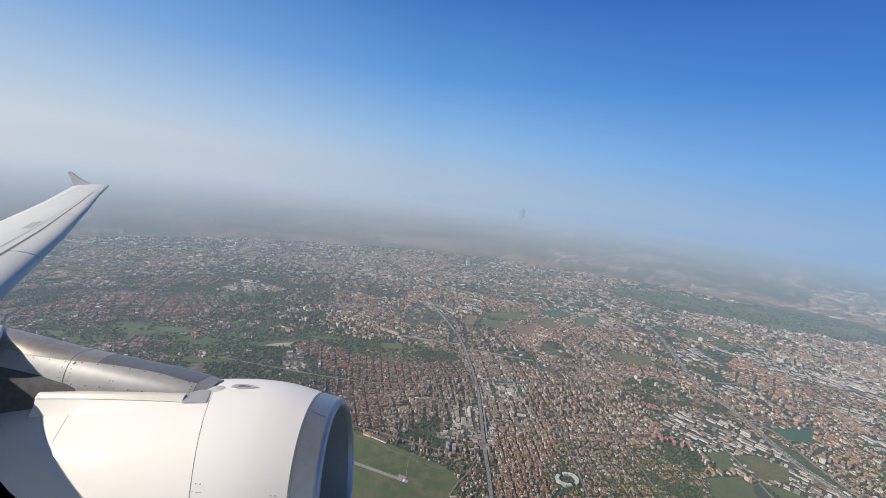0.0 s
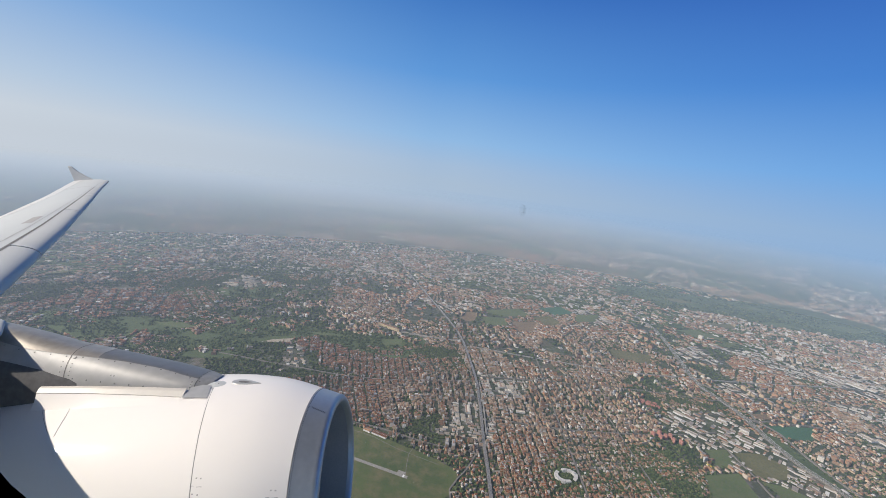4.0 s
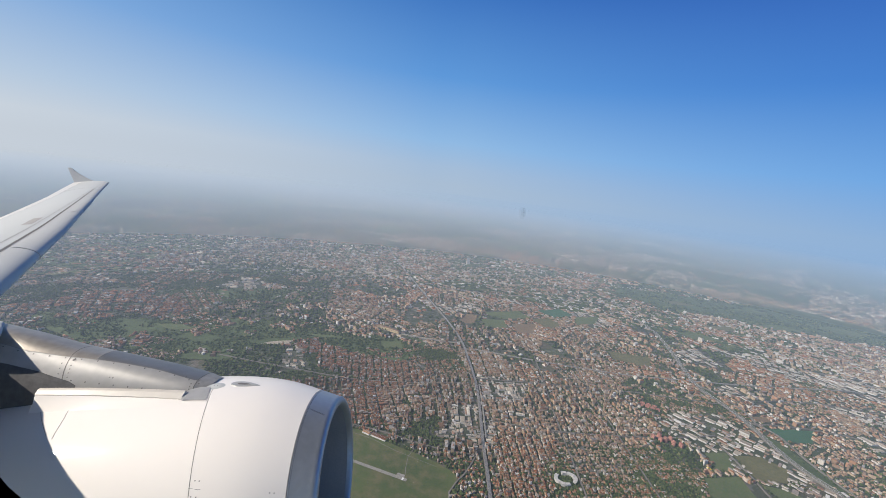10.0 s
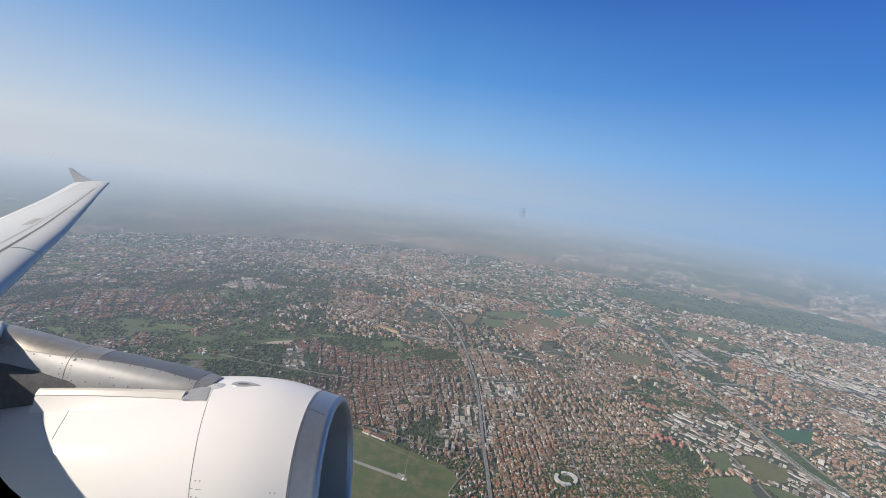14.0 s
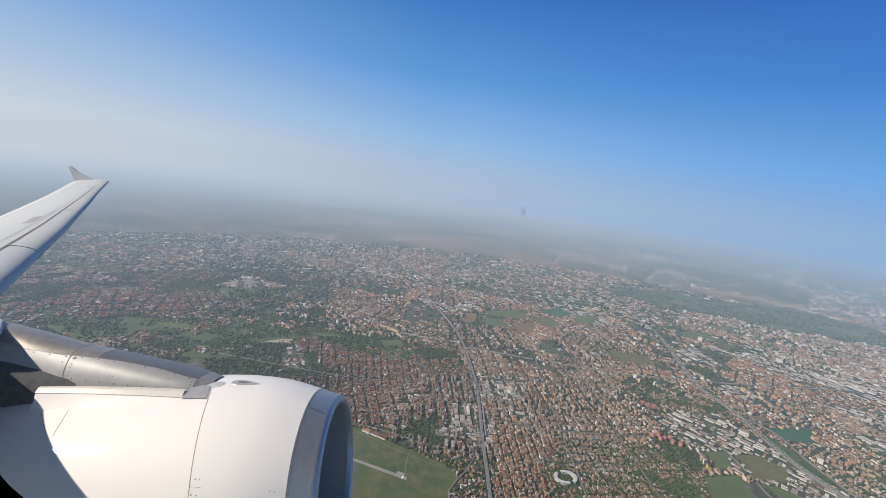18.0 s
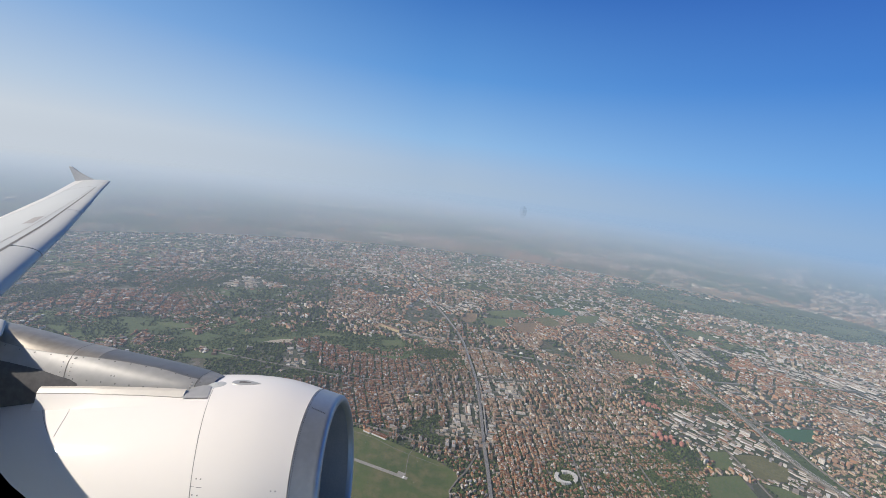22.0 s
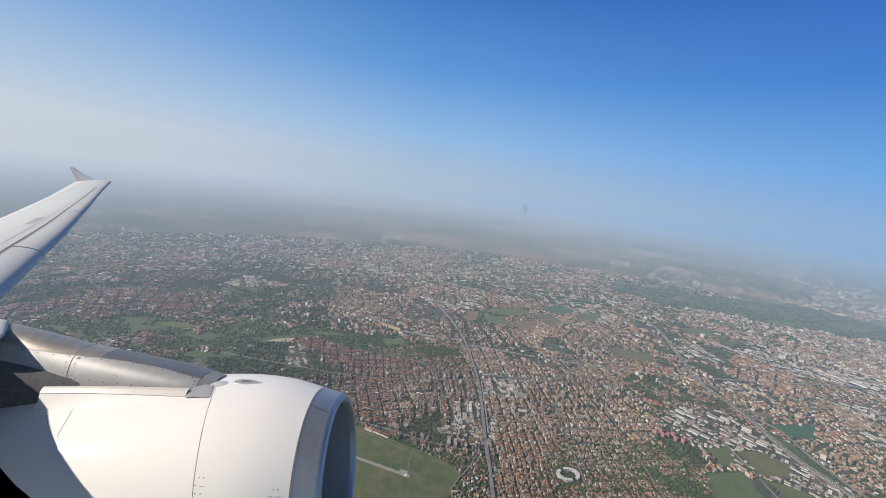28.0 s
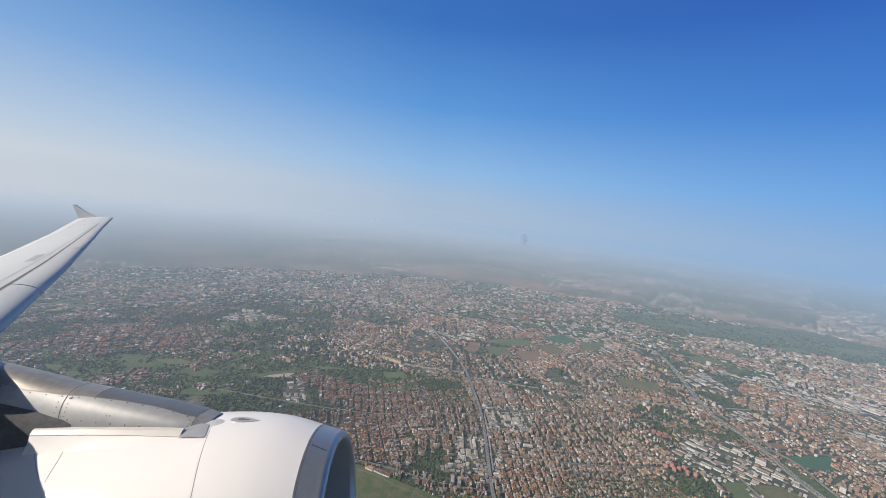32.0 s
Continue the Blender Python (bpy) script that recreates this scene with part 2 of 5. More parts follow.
WATER = paint("still dark water", (0.02, 0.035, 0.035), 0.08, 0, 1, 0.1)


# ---- helpers for things and parts ----
def mesh_of(name, bm, mat, smooth=False):
    me = bpy.data.meshes.new(name)
    bmesh.ops.recalc_face_normals(bm, faces=bm.faces[:])
    bm.to_mesh(me)
    bm.free()
    for m in mat if isinstance(mat, (list, tuple)) else [mat]:
        me.materials.append(m)
    if smooth:
        me.polygons.foreach_set("use_smooth", [True] * len(me.polygons))
    return me


def part(name, bm, mat, parent, label="", smooth=False):
    ob = new(name, mesh_of(name, bm, mat, smooth))
    ob.parent = parent
    if label:
        ob["label"] = label
    return ob


def thing(name, m, label, category, group="", kind=""):
    ob = new(name)
    ob.matrix_basis = m
    ob.empty_display_size = 0.5
    return tagged(ob, label, category, group, kind)


def loft(rows, closed=False, cap=False):
    """A skin over rows of points; closed: each row is a ring; cap: ends filled."""
    bm = bmesh.new()
    vs = [[bm.verts.new(p) for p in r] for r in rows]
    n = len(rows[0])
    for a, b in zip(vs, vs[1:]):
        for i in range(n if closed else n - 1):
            j = (i + 1) % n
            bm.faces.new((a[i], a[j], b[j], b[i]))
    if cap:
        for row in (rows[0], rows[-1]):
            bm.faces.new([bm.verts.new(p) for p in row])
    return bm


def box(bm, x0, x1, y0, y1, z0, z1, m=None):
    vs = [bm.verts.new((x, y, z)) for x in (x0, x1) for y in (y0, y1) for z in (z0, z1)]
    for f in ((0, 1, 3, 2), (4, 6, 7, 5), (0, 4, 5, 1), (2, 3, 7, 6), (0, 2, 6, 4), (1, 5, 7, 3)):
        bm.faces.new([vs[i] for i in f])
    if m:
        bmesh.ops.transform(bm, matrix=m, verts=vs)
    return vs


# ---- the setting: ground, roads, fields ----
def sheet(name, points, z, mat, label="", category="", kind="structure", parent=None):
    bm = bmesh.new()
    bm.faces.new([bm.verts.new((x, y, z)) for x, y in points])
    ob = new(name, mesh_of(name, bm, mat))
    if ob.data.polygons[0].normal.z < 0:
        ob.data.flip_normals()
    return tagged(ob, label, category, "", kind)


def softened(points, times=2, wobble=0.0, seed=1):
    """A closed outline with its corners cut and its sides made slightly uneven."""
    r = random.Random(seed)
    for _ in range(times):
        out = []
        for (ax, ay), (bx, by) in zip(points, points[1:] + points[:1]):
            d = math.hypot(bx - ax, by - ay) * wobble
            out += [(ax * 0.82 + bx * 0.18 + r.uniform(-d, d), ay * 0.82 + by * 0.18 + r.uniform(-d, d)),
                    (ax * 0.18 + bx * 0.82 + r.uniform(-d, d), ay * 0.18 + by * 0.82 + r.uniform(-d, d))]
        points = out
    return points


def curve_points(points, step=6.0):
    """Points along a smooth line through the given ones."""
    out = []
    p = [np.array(q, float) for q in points]
    p = [2 * p[0] - p[1], *p, 2 * p[-1] - p[-2]]
    for i in range(1, len(p) - 2):
        n = max(2, int(np.linalg.norm(p[i + 1] - p[i]) / step))
        for k in range(n):
            t = k / n
            out.append(0.5 * ((2 * p[i]) + (p[i + 1] - p[i - 1]) * t + (2 * p[i - 1] - 5 * p[i] + 4 * p[i + 1] - p[i + 2]) * t * t
                              + (3 * p[i] - p[i - 1] - 3 * p[i + 1] + p[i + 2]) * t ** 3))
    out.append(p[-2])
    return np.array(out)


def ribbon_bm(points, width, z0, z1, offset=0.0):
    """A flat strip with sides along a line, from z0 up to z1."""
    d = np.gradient(points, axis=0)
    d /= np.linalg.norm(d, axis=1)[:, None]
    nrm = np.stack([d[:, 1], -d[:, 0]], 1)
    c = points + nrm * offset
    l, r = c - nrm * width / 2, c + nrm * width / 2
    rows = [[(a[0], a[1], z0), (a[0], a[1], z1), (b[0], b[1], z1), (b[0], b[1], z0)] for a, b in zip(l, r)]
    return loft(rows)


bm = bmesh.new()
bmesh.ops.create_circle(bm, cap_ends=True, segments=128, radius=4930)
ground = tagged(new("ground", mesh_of("ground", bm, LAND)), "hazy plain of towns, plots and open land", "ground", kind="structure")
if ground.data.polygons[0].normal.z < 0:
    ground.data.flip_normals()

SAND = ground_mix("pale dry sand", (0.33, 0.29, 0.22), (0.40, 0.35, 0.27), (0.26, 0.23, 0.18), 0.1, 0.7)
AIRFIELD = [(-69.8, 188.5), (-28.3, 183.7), (-10, 174.3), (9.1, 166.9), (19.4, 160.4), (14.2, 141.5), (-50.4, 118.8), (-96.6, 150.9)]
PARK = [(-291.1, 265.5), (-233.2, 270.6), (-182, 285.4), (-130.8, 312.7), (-88.5, 296.4), (-46.1, 305.7), (-1.4, 309.9), (-14.6, 263.6), (-45.9, 264.7), (-83.1, 280.9), (-114.6, 267.9), (-121.9, 231.1), (-155.7, 228.7), (-221.6, 232.4)]
PARK_FAR = [(-242.8, 354.7), (-187, 378), (-121.4, 396.9), (-119.4, 358.3), (-173.3, 342), (-219.1, 320.4)]
WOOD = [(269.4, 629.9), (375.3, 625.6), (456.3, 613.6), (568.1, 642.5), (632.2, 557.1), (590.5, 472.9), (483.6, 474.4), (385.5, 511.2), (300.1, 517.5), (255.8, 572.7)]
FIELDS = [
    ("airfield", AIRFIELD, GRASS, "mown green airfield grass with dry patches"),
    ("meadow", [(45.8, 399.8), (89.4, 423.8), (100.1, 404), (67.6, 389.5)], MEADOW, "green meadow between suburbs"),
    ("meadow", [(110.8, 435.6), (143, 453.5), (152.5, 432.9), (126.3, 417.4)], CROP, "green crop between suburbs"),
    ("stubble_field", [(97.5, 399.4), (120.7, 412.8), (127, 389.3), (108.8, 376.9)], STUBBLE, "olive stubble field between suburbs"),
    ("meadow", [(45, 381), (69.3, 385.6), (69.1, 362.1), (47.4, 358.8)], MEADOW, "green meadow beside the railway"),
    ("meadow", [(152.9, 429.7), (182.4, 440.8), (170.5, 414), (145, 401.6)], MEADOW, "green meadow between suburbs"),
    ("tilled_field", [(31.7, 390.1), (43.4, 391.2), (37.2, 362.6), (23.3, 361.4)], DRY, "brown tilled field beside the railway"),
    ("tilled_field", [(75.2, 377.2), (101.6, 387.6), (92.4, 356.5), (76.8, 353.4)], DRY, "brown tilled field among green meadow"),
    ("stubble_field", [(153.8, 338), (189.6, 335), (178, 311.9), (151.1, 320)], STUBBLE, "olive stubble field beside houses"),
    ("crop_field", [(214.5, 237.6), (249.6, 242.3), (234.4, 226.2), (215.6, 224.9)], CROP, "deep green crop field beside the motorway"),
    ("meadow", [(154.6, 202.4), (167.9, 204.7), (161.7, 188.1), (151.6, 188.7)], MEADOW, "small green meadow beside a lane"),
    ("stubble_field", [(170.8, 203.2), (186.9, 205.1), (195.5, 196), (185.1, 184.7), (169.6, 183.6)], STUBBLE, "olive stubble field behind sheds"),
    ("meadow", [(140.6, 180.5), (161.1, 185), (158.8, 165.7), (127.2, 147)], MEADOW, "broad green meadow beside villas"),
    ("meadow", [(168.9, 181.2), (181.2, 179), (188.8, 171.1), (176.8, 147.9)], MEADOW, "green meadow beside a lane"),
    ("verge", [(207.4, 231.5), (211.7, 221.1), (212.2, 206.5), (214.7, 184.6), (209.3, 183.7), (204.2, 204.8)], PARKLAND, "rough dark verge along the motorway"),
    ("tilled_field", [(-229.3, 722), (-147.8, 726.2), (-140.6, 691.7), (-218, 687.8)], DRY, "broad brown field far off in haze"),
    ("sand_lot", [(-126.8, 265.5), (-96.8, 280.5), (-99.4, 267), (-115.8, 262.5)], SAND, "pale sandy building lot inside the park"),
    ("park", PARK, PARKLAND, "large wooded park with lawns"),
    ("park", PARK_FAR, PARKLAND, "wooded park among apartment streets"),
    ("woodland", WOOD, PARKLAND, "long dark strip of woodland"),
    ("meadow", [(393.8, 494.6), (433.6, 511.9), (470.4, 498.8), (436.4, 485.6)], MEADOW, "pale meadow inside the woodland"),
    ("meadow", [(497.6, 525.4), (542.3, 545.1), (583.2, 527.9), (541.8, 507.9)], MEADOW, "pale meadow inside the woodland"),
    ("stubble_field", [(316.2, 570), (348.1, 580.7), (368.2, 564.5), (335.1, 555.7)], STUBBLE, "dry clearing inside the woodland"),
    ("meadow", [(421.6, 576.7), (467.6, 588.4), (482, 573.9), (441.6, 564.6)], MEADOW, "narrow clearing inside the woodland"),
    ("meadow", [(-196.4, 271.9), (-179.9, 277.7), (-165.1, 271.6), (-180.7, 266.4)], MEADOW, "open lawn inside the park"),
    ("meadow", [(-93.7, 289.1), (-76.8, 293.6), (-65, 290.1), (-79.6, 286.3)], MEADOW, "open lawn inside the park"),
    ("meadow", [(-39.3, 293), (-23.1, 298.8), (-20.1, 287.1), (-34.7, 283.9)], MEADOW, "pale lawn beside the railway"),
    ("meadow", [(251.8, 417.9), (284.4, 430.6), (305.2, 411.8), (271.7, 400.5)], MEADOW, "pale green meadow among suburbs"),
    ("stubble_field", [(310.6, 464.3), (354.2, 474.5), (351.9, 456.9), (318.6, 449.8)], STUBBLE, "dry field at the wood's edge"),
    ("tilled_field", [(212.5, 250), (227.1, 252.6), (224.7, 246), (215.2, 244.3)], DRY, "small brown plot beside the motorway"),
]
KEEP_CLEAR = []
for i, (name, outline, mat, label) in enumerate(FIELDS):
    z = 0.03 + 0.012 * i
    shape = softened(outline, 2 if name in ("airfield", "park", "woodland", "verge") else 0, 0.03, i)
    sheet(name, shape, z, mat, label, name.replace("_", " "))
    KEEP_CLEAR.append(np.array(shape))

# far fields, pale and brown, scattered over the plain
rng = np.random.default_rng(7)
for i in range(46):
    d = 900 * (4.2 ** rng.random())
    a = radians(rng.uniform(-50, 52))
    x, y = d * math.sin(a), d * math.cos(a)
    w, l, t = d * rng.uniform(0.012, 0.035), d * rng.uniform(0.02, 0.07), rng.uniform(-0.5, 0.5)
    pts = [(x + u * w * math.cos(t) - v * l * math.sin(t), y + u * w * math.sin(t) + v * l * math.cos(t)) for u, v in ((-1, -1), (1, -1), (1, 1), (-1, 1))]
    mat, name = ((MEADOW, "meadow"), (DRY, "tilled_field"), (STUBBLE, "stubble_field"), (PARKLAND, "woodland"))[int(rng.choice(4, p=[0.42, 0.06, 0.12, 0.40]))]
    shape = softened(pts, 2, 0.05, i)
    sheet(name, shape, 0.35 + i * 0.01, mat, "distant " + name.replace("_", " ") + " fading into haze", name.replace("_", " "))
    KEEP_CLEAR.append(np.array(shape))

# roads, railway, runway
WAYS = []


def way(name, points, width, mat, label, z=0.7):
    line = curve_points(points)
    ob = new(name, mesh_of(name, ribbon_bm(line, width, 0.0, z), mat))
    tagged(ob, label, name.replace("_", " "), kind="structure")
    WAYS.append((line, width))
    return ob, line


MOTORWAY = [(229.6, 519.5), (231, 461.2), (230.3, 407.2), (213.2, 333.3), (201.7, 289.9), (203.6, 267), (205.6, 243.3), (203.3, 217), (203.7, 196.2), (207.7, 182), (211.4, 156.8)]
motorway, line = way("motorway", MOTORWAY, 3.04, ASPHALT, "grey dual-carriageway motorway with a green median", 0.9)
part("median", ribbon_bm(line, 0.40, 0.9, 0.98), PARKLAND, motorway, "planted green median")
for off in (-1.44, 1.44, -0.30, 0.30):
    part("edge_line", ribbon_bm(line, 0.08, 0.9, 0.92, off), MARKING, motorway)
slip, line = way("slip_road", [(203.5, 289.9), (212.8, 275), (214.2, 250.1), (209.8, 239)], 0.88, ASPHALT, "grey slip road joining the motorway", 0.8)
slip, line = way("slip_road", [(205.6, 243.3), (212.5, 239), (216.9, 228), (214.9, 212.8), (214.3, 193.3), (219, 157)], 0.80, ASPHALT, "grey service road along the motorway", 0.8)
RAIL = [(-109.1, 753.9), (-72.6, 626.5), (-28.2, 484), (-7.3, 420.2), (11.7, 363.3), (24.1, 318.5), (29.5, 277.3), (32.5, 244.8), (32.8, 217.9), (32.3, 182.1), (32.6, 162.3), (32.3, 128.6)]
railway, line = way("railway", RAIL, 1.60, BALLAST, "dark railway bed with several parallel tracks", 0.85)
for off in (-0.6, -0.3, 0.0, 0.3, 0.6):
    part("track", ribbon_bm(line, 0.18, 0.85, 0.90, off), STEEL, railway, "pale steel track")
part("platform", ribbon_bm(curve_points([(34.3, 244.8), (34.7, 217.9), (34.2, 189.1)]), 0.6, 0.0, 1.0), CONCRETE, railway, "pale station platform")
runway, line = way("runway", [(-81.9, 177.2), (-56.6, 169.4), (-2.5, 153)], 1.60, CONCRETE, "bleached concrete runway on grass", 0.10)
part("threshold_bar", ribbon_bm(curve_points([(-4.6, 153.6), (-3.9, 153.4)], 1), 1.6, 0.10, 0.115), MARKING, runway)
part("turning_pad", ribbon_bm(curve_points([(-6.9, 156.1), (-3.7, 155.1)], 1), 1.6, 0.0, 0.09), CONCRETE, runway)
way("taxiway", [(-3.4, 153.5), (-3.4, 167.9), (1, 178.3)], 0.24, ASPHALT, "narrow taxiway crossing the airfield grass", 0.08)
way("taxiway", [(-68.5, 184.4), (-28.4, 179.2), (-10, 171), (10.3, 163.4)], 0.20, ASPHALT, "perimeter taxiway along the airfield edge", 0.07)
way("road", [(-77, 187.3), (-28.5, 185.4), (5.7, 176.8), (25.3, 174.9)], 0.72, ASPHALT, "grey suburban road beside the airfield", 0.5)
way("road", [(17.8, 136.7), (15.4, 149), (22.9, 162.1), (28, 174.1)], 0.64, ASPHALT, "grey road bending round the airfield", 0.5)
way("road", [(33.4, 302.1), (86.3, 295.4), (146.1, 291.4), (191.5, 295), (251.3, 301.8), (351.6, 318.8)], 1.28, CONCRETE, "pale main road crossing the suburbs", 0.6)
way("lane", [(169.2, 215.4), (168.4, 205.1), (168.2, 187.5), (166.7, 169.1), (168.8, 143.5)], 0.64, ASPHALT, "narrow lane through meadows", 0.55)
way("road", [(205.9, 241.1), (250.3, 243.4), (288.6, 237.5), (377.6, 226.2)], 0.80, ASPHALT, "grey road leading off the motorway", 0.6)
way("road", [(82.2, 307.7), (80.6, 267.3), (77.4, 220.5), (74.6, 141.8)], 0.72, ASPHALT, "straight suburban street", 0.45)
way("road", [(111.5, 302.2), (110.3, 247), (109.4, 194.8), (109.8, 142.5)], 0.64, ASPHALT, "straight suburban street", 0.46)
way("road", [(36.1, 205.2), (80.2, 204), (133, 210.7), (172.1, 220.8)], 0.72, ASPHALT, "suburban street crossing the villa quarter", 0.47)
way("road", [(33.1, 253.3), (85.4, 259.1), (140.7, 263.6), (202.5, 262.7)], 0.80, ASPHALT, "suburban street crossing apartment blocks", 0.48)
way("road", [(-131.7, 239.9), (-82.8, 234.3), (-32.7, 232.1), (31.6, 246.1)], 0.80, ASPHALT, "suburban street beside the park", 0.48)
way("road", [(-46.1, 328.3), (-14.9, 311.9), (17.1, 310.6), (25, 315.3)], 1.12, CONCRETE, "pale road beside the park", 0.6)
way("road", [(222.1, 271.8), (289.9, 284.5), (381.5, 276.8), (485.5, 294.5)], 0.80, ASPHALT, "suburban road through terracotta houses", 0.49)
way("road", [(-26.8, 485.9), (42.5, 480.2), (140.5, 495.4), (294.1, 523.3)], 1.76, CONCRETE, "pale ring road far off", 0.6)
way("avenue", [(-25.5, 313.4), (19.8, 310.0)], 0.9, SAND, "pale straight avenue leading to the palace", 0.55)
way("road", [(-275.9, 433.8), (-170.4, 463.7), (-28.2, 484)], 1.92, CONCRETE, "pale avenue far off", 0.6)


# ---- towns ----
def fast_mesh(name, verts, faces, slots, mats, smooth=False):
    """One mesh from many alike pieces: verts (pieces, corners, 3), faces as corner tuples, a material slot for each."""
    n, k, _ = verts.shape
    me = bpy.data.meshes.new(name)
    me.vertices.add(n * k)
    me.vertices.foreach_set("co", verts.astype(np.float32).ravel())
    sizes = np.array([len(f) for f in faces])
    flat = np.concatenate([np.array(f) for f in faces])
    loops = (flat[None, :] + (np.arange(n) * k)[:, None]).ravel()
    me.loops.add(len(loops))
    me.loops.foreach_set("vertex_index", loops.astype(np.int32))
    me.polygons.add(n * len(faces))
    starts = np.concatenate([[0], np.cumsum(np.tile(sizes, n))[:-1]])
    me.polygons.foreach_set("loop_start", starts.astype(np.int32))
    me.polygons.foreach_set("material_index", np.tile(np.array(slots), n).astype(np.int32))
    me.polygons.foreach_set("use_smooth", np.full(n * len(faces), smooth))
    for m in mats:
        me.materials.append(m)
    me.update(calc_edges=True)
    return me


GABLE = [(-1, -1, 0), (1, -1, 0), (1, 1, 0), (-1, 1, 0), (-1, -1, 1), (1, -1, 1), (1, 1, 1), (-1, 1, 1), (0, -1, 2), (0, 1, 2)]
GABLE_FACES = [(0, 1, 5, 4), (2, 3, 7, 6), (1, 2, 6, 5), (3, 0, 4, 7), (4, 5, 8), (6, 7, 9), (5, 6, 9, 8), (7, 4, 8, 9)]
GABLE_SLOTS = [0, 0, 0, 0, 0, 0, 1, 1]
FLAT_FACES = [(0, 1, 5, 4), (2, 3, 7, 6), (1, 2, 6, 5), (3, 0, 4, 7), (4, 5, 6, 7)]
FLAT_SLOTS = [0, 0, 0, 0, 1]


def blocks(x, y, w, l, h, rise, turn, hip, corners):
    """Corner places of many buildings: half widths w, l; wall height h; roof rise; ridge drawn in by hip."""
    t = np.array(corners, float)
    n = len(x)
    lx = t[None, :, 0] * w[:, None]
    shrink = np.where(t[None, :, 2] == 2, 1 - hip[:, None], 1.0)
    ly = t[None, :, 1] * l[:, None] * shrink
    lz = np.select([t[:, 2] == 0, t[:, 2] == 1], [np.zeros((n, len(t))), np.repeat(h[:, None], len(t), 1)], np.repeat((h + rise)[:, None], len(t), 1))
    c, s = np.cos(turn)[:, None], np.sin(turn)[:, None]
    return np.stack([x[:, None] + lx * c - ly * s, y[:, None] + lx * s + ly * c, lz], 2)


def inside(poly, x, y):
    r = np.zeros(len(x), bool)
    px, py = poly[:, 0], poly[:, 1]
    j = len(poly) - 1
    for i in range(len(poly)):
        cross = ((py[i] > y) != (py[j] > y)) & (x < (px[j] - px[i]) * (y - py[i]) / (py[j] - py[i] + 1e-9) + px[i])
        r ^= cross
        j = i
    return r


def off_ways(x, y, gap):
    ok = np.ones(len(x), bool)
    for line, width in WAYS:
        lo, hi = line.min(0) - 8, line.max(0) + 8
        near = np.where((x > lo[0]) & (x < hi[0]) & (y > lo[1]) & (y < hi[1]))[0]
        for k in range(0, len(near), 4000):
            idx = near[k:k + 4000]
            p = np.stack([x[idx], y[idx]], 1)
            a, b = line[:-1], line[1:]
            ab = b - a
            t = np.clip(((p[:, None] - a) * ab).sum(2) / (ab * ab).sum(1), 0, 1)
            d = np.linalg.norm(p[:, None] - a - ab * t[..., None], axis=2).min(1)
            ok[idx] &= d > width / 2 + gap[idx]
    return ok


def patches(x, y, scale, seed):
    """Smooth random values from 0 to 1 over the plan."""
    g = np.random.default_rng(seed).random((64, 64))
    u, v = x / scale, y / scale
    i, j = np.floor(u).astype(int), np.floor(v).astype(int)
    f, h = u - i, v - j
    f, h = f * f * (3 - 2 * f), h * h * (3 - 2 * h)
    a = g[i % 64, j % 64] * (1 - f) + g[(i + 1) % 64, j % 64] * f
    b = g[i % 64, (j + 1) % 64] * (1 - f) + g[(i + 1) % 64, (j + 1) % 64] * f
    return a * (1 - h) + b * h


# groves that stand out of the streets, and streets with hardly a tree: place, reach, gain
GROVES = [(-18, 195, 34, 24, -0.45), (112, 178, 30, 20, -0.16), (-72, 286, 30, 14, 0.30), (-36, 290, 30, 13, 0.30), (4, 280, 20, 11, 0.32), (-68, 231, 12, 10, 0.22),
          (-10.7, 212, 6, 6, 0.55), (85, 299, 20, 10, 0.22), (148, 277, 16, 8, 0.22), (109, 231, 9, 6, 0.22), (-44, 250, 26, 9, -0.15),
          (-175, 375, 60, 34, -0.22), (-130, 325, 40, 10, -0.20), (-215, 310, 40, 12, -0.18), (-103, 255, 14, 8, 0.2)]


def greenness(x, y, d):
    """How leafy a spot is: broad belts, groves and gardens."""
    k = max(1.0, d / 260)
    mix = 0.45 * patches(x, y, 60 * k, 35) + 0.35 * patches(x, y, 24 * k, 21) + 0.20 * patches(x, y, 8 * k, 22)
    leafy = 0.5 + 1.6 * (mix - 0.5)
    for gx, gy, reach_x, reach_y, gain in GROVES:
        leafy = leafy + gain * np.exp(-((x - gx) / reach_x) ** 2 - ((y - gy) / reach_y) ** 2)
    return leafy


def settled(x, y):
    """Where groups of houses stand inside a park."""
    return 0.6 * patches(x, y, 24.0, 77) + 0.4 * patches(x, y, 8.0, 78) > 0.42


def open_land(x, y):
    clear = np.ones(len(x), bool)
    hamlets = settled(x, y)
    for k, poly in enumerate(KEEP_CLEAR):
        within = inside(poly, x, y)
        clear &= ~(within & ~hamlets) if k < len(FIELDS) and FIELDS[k][0] == "park" else ~within
    return clear


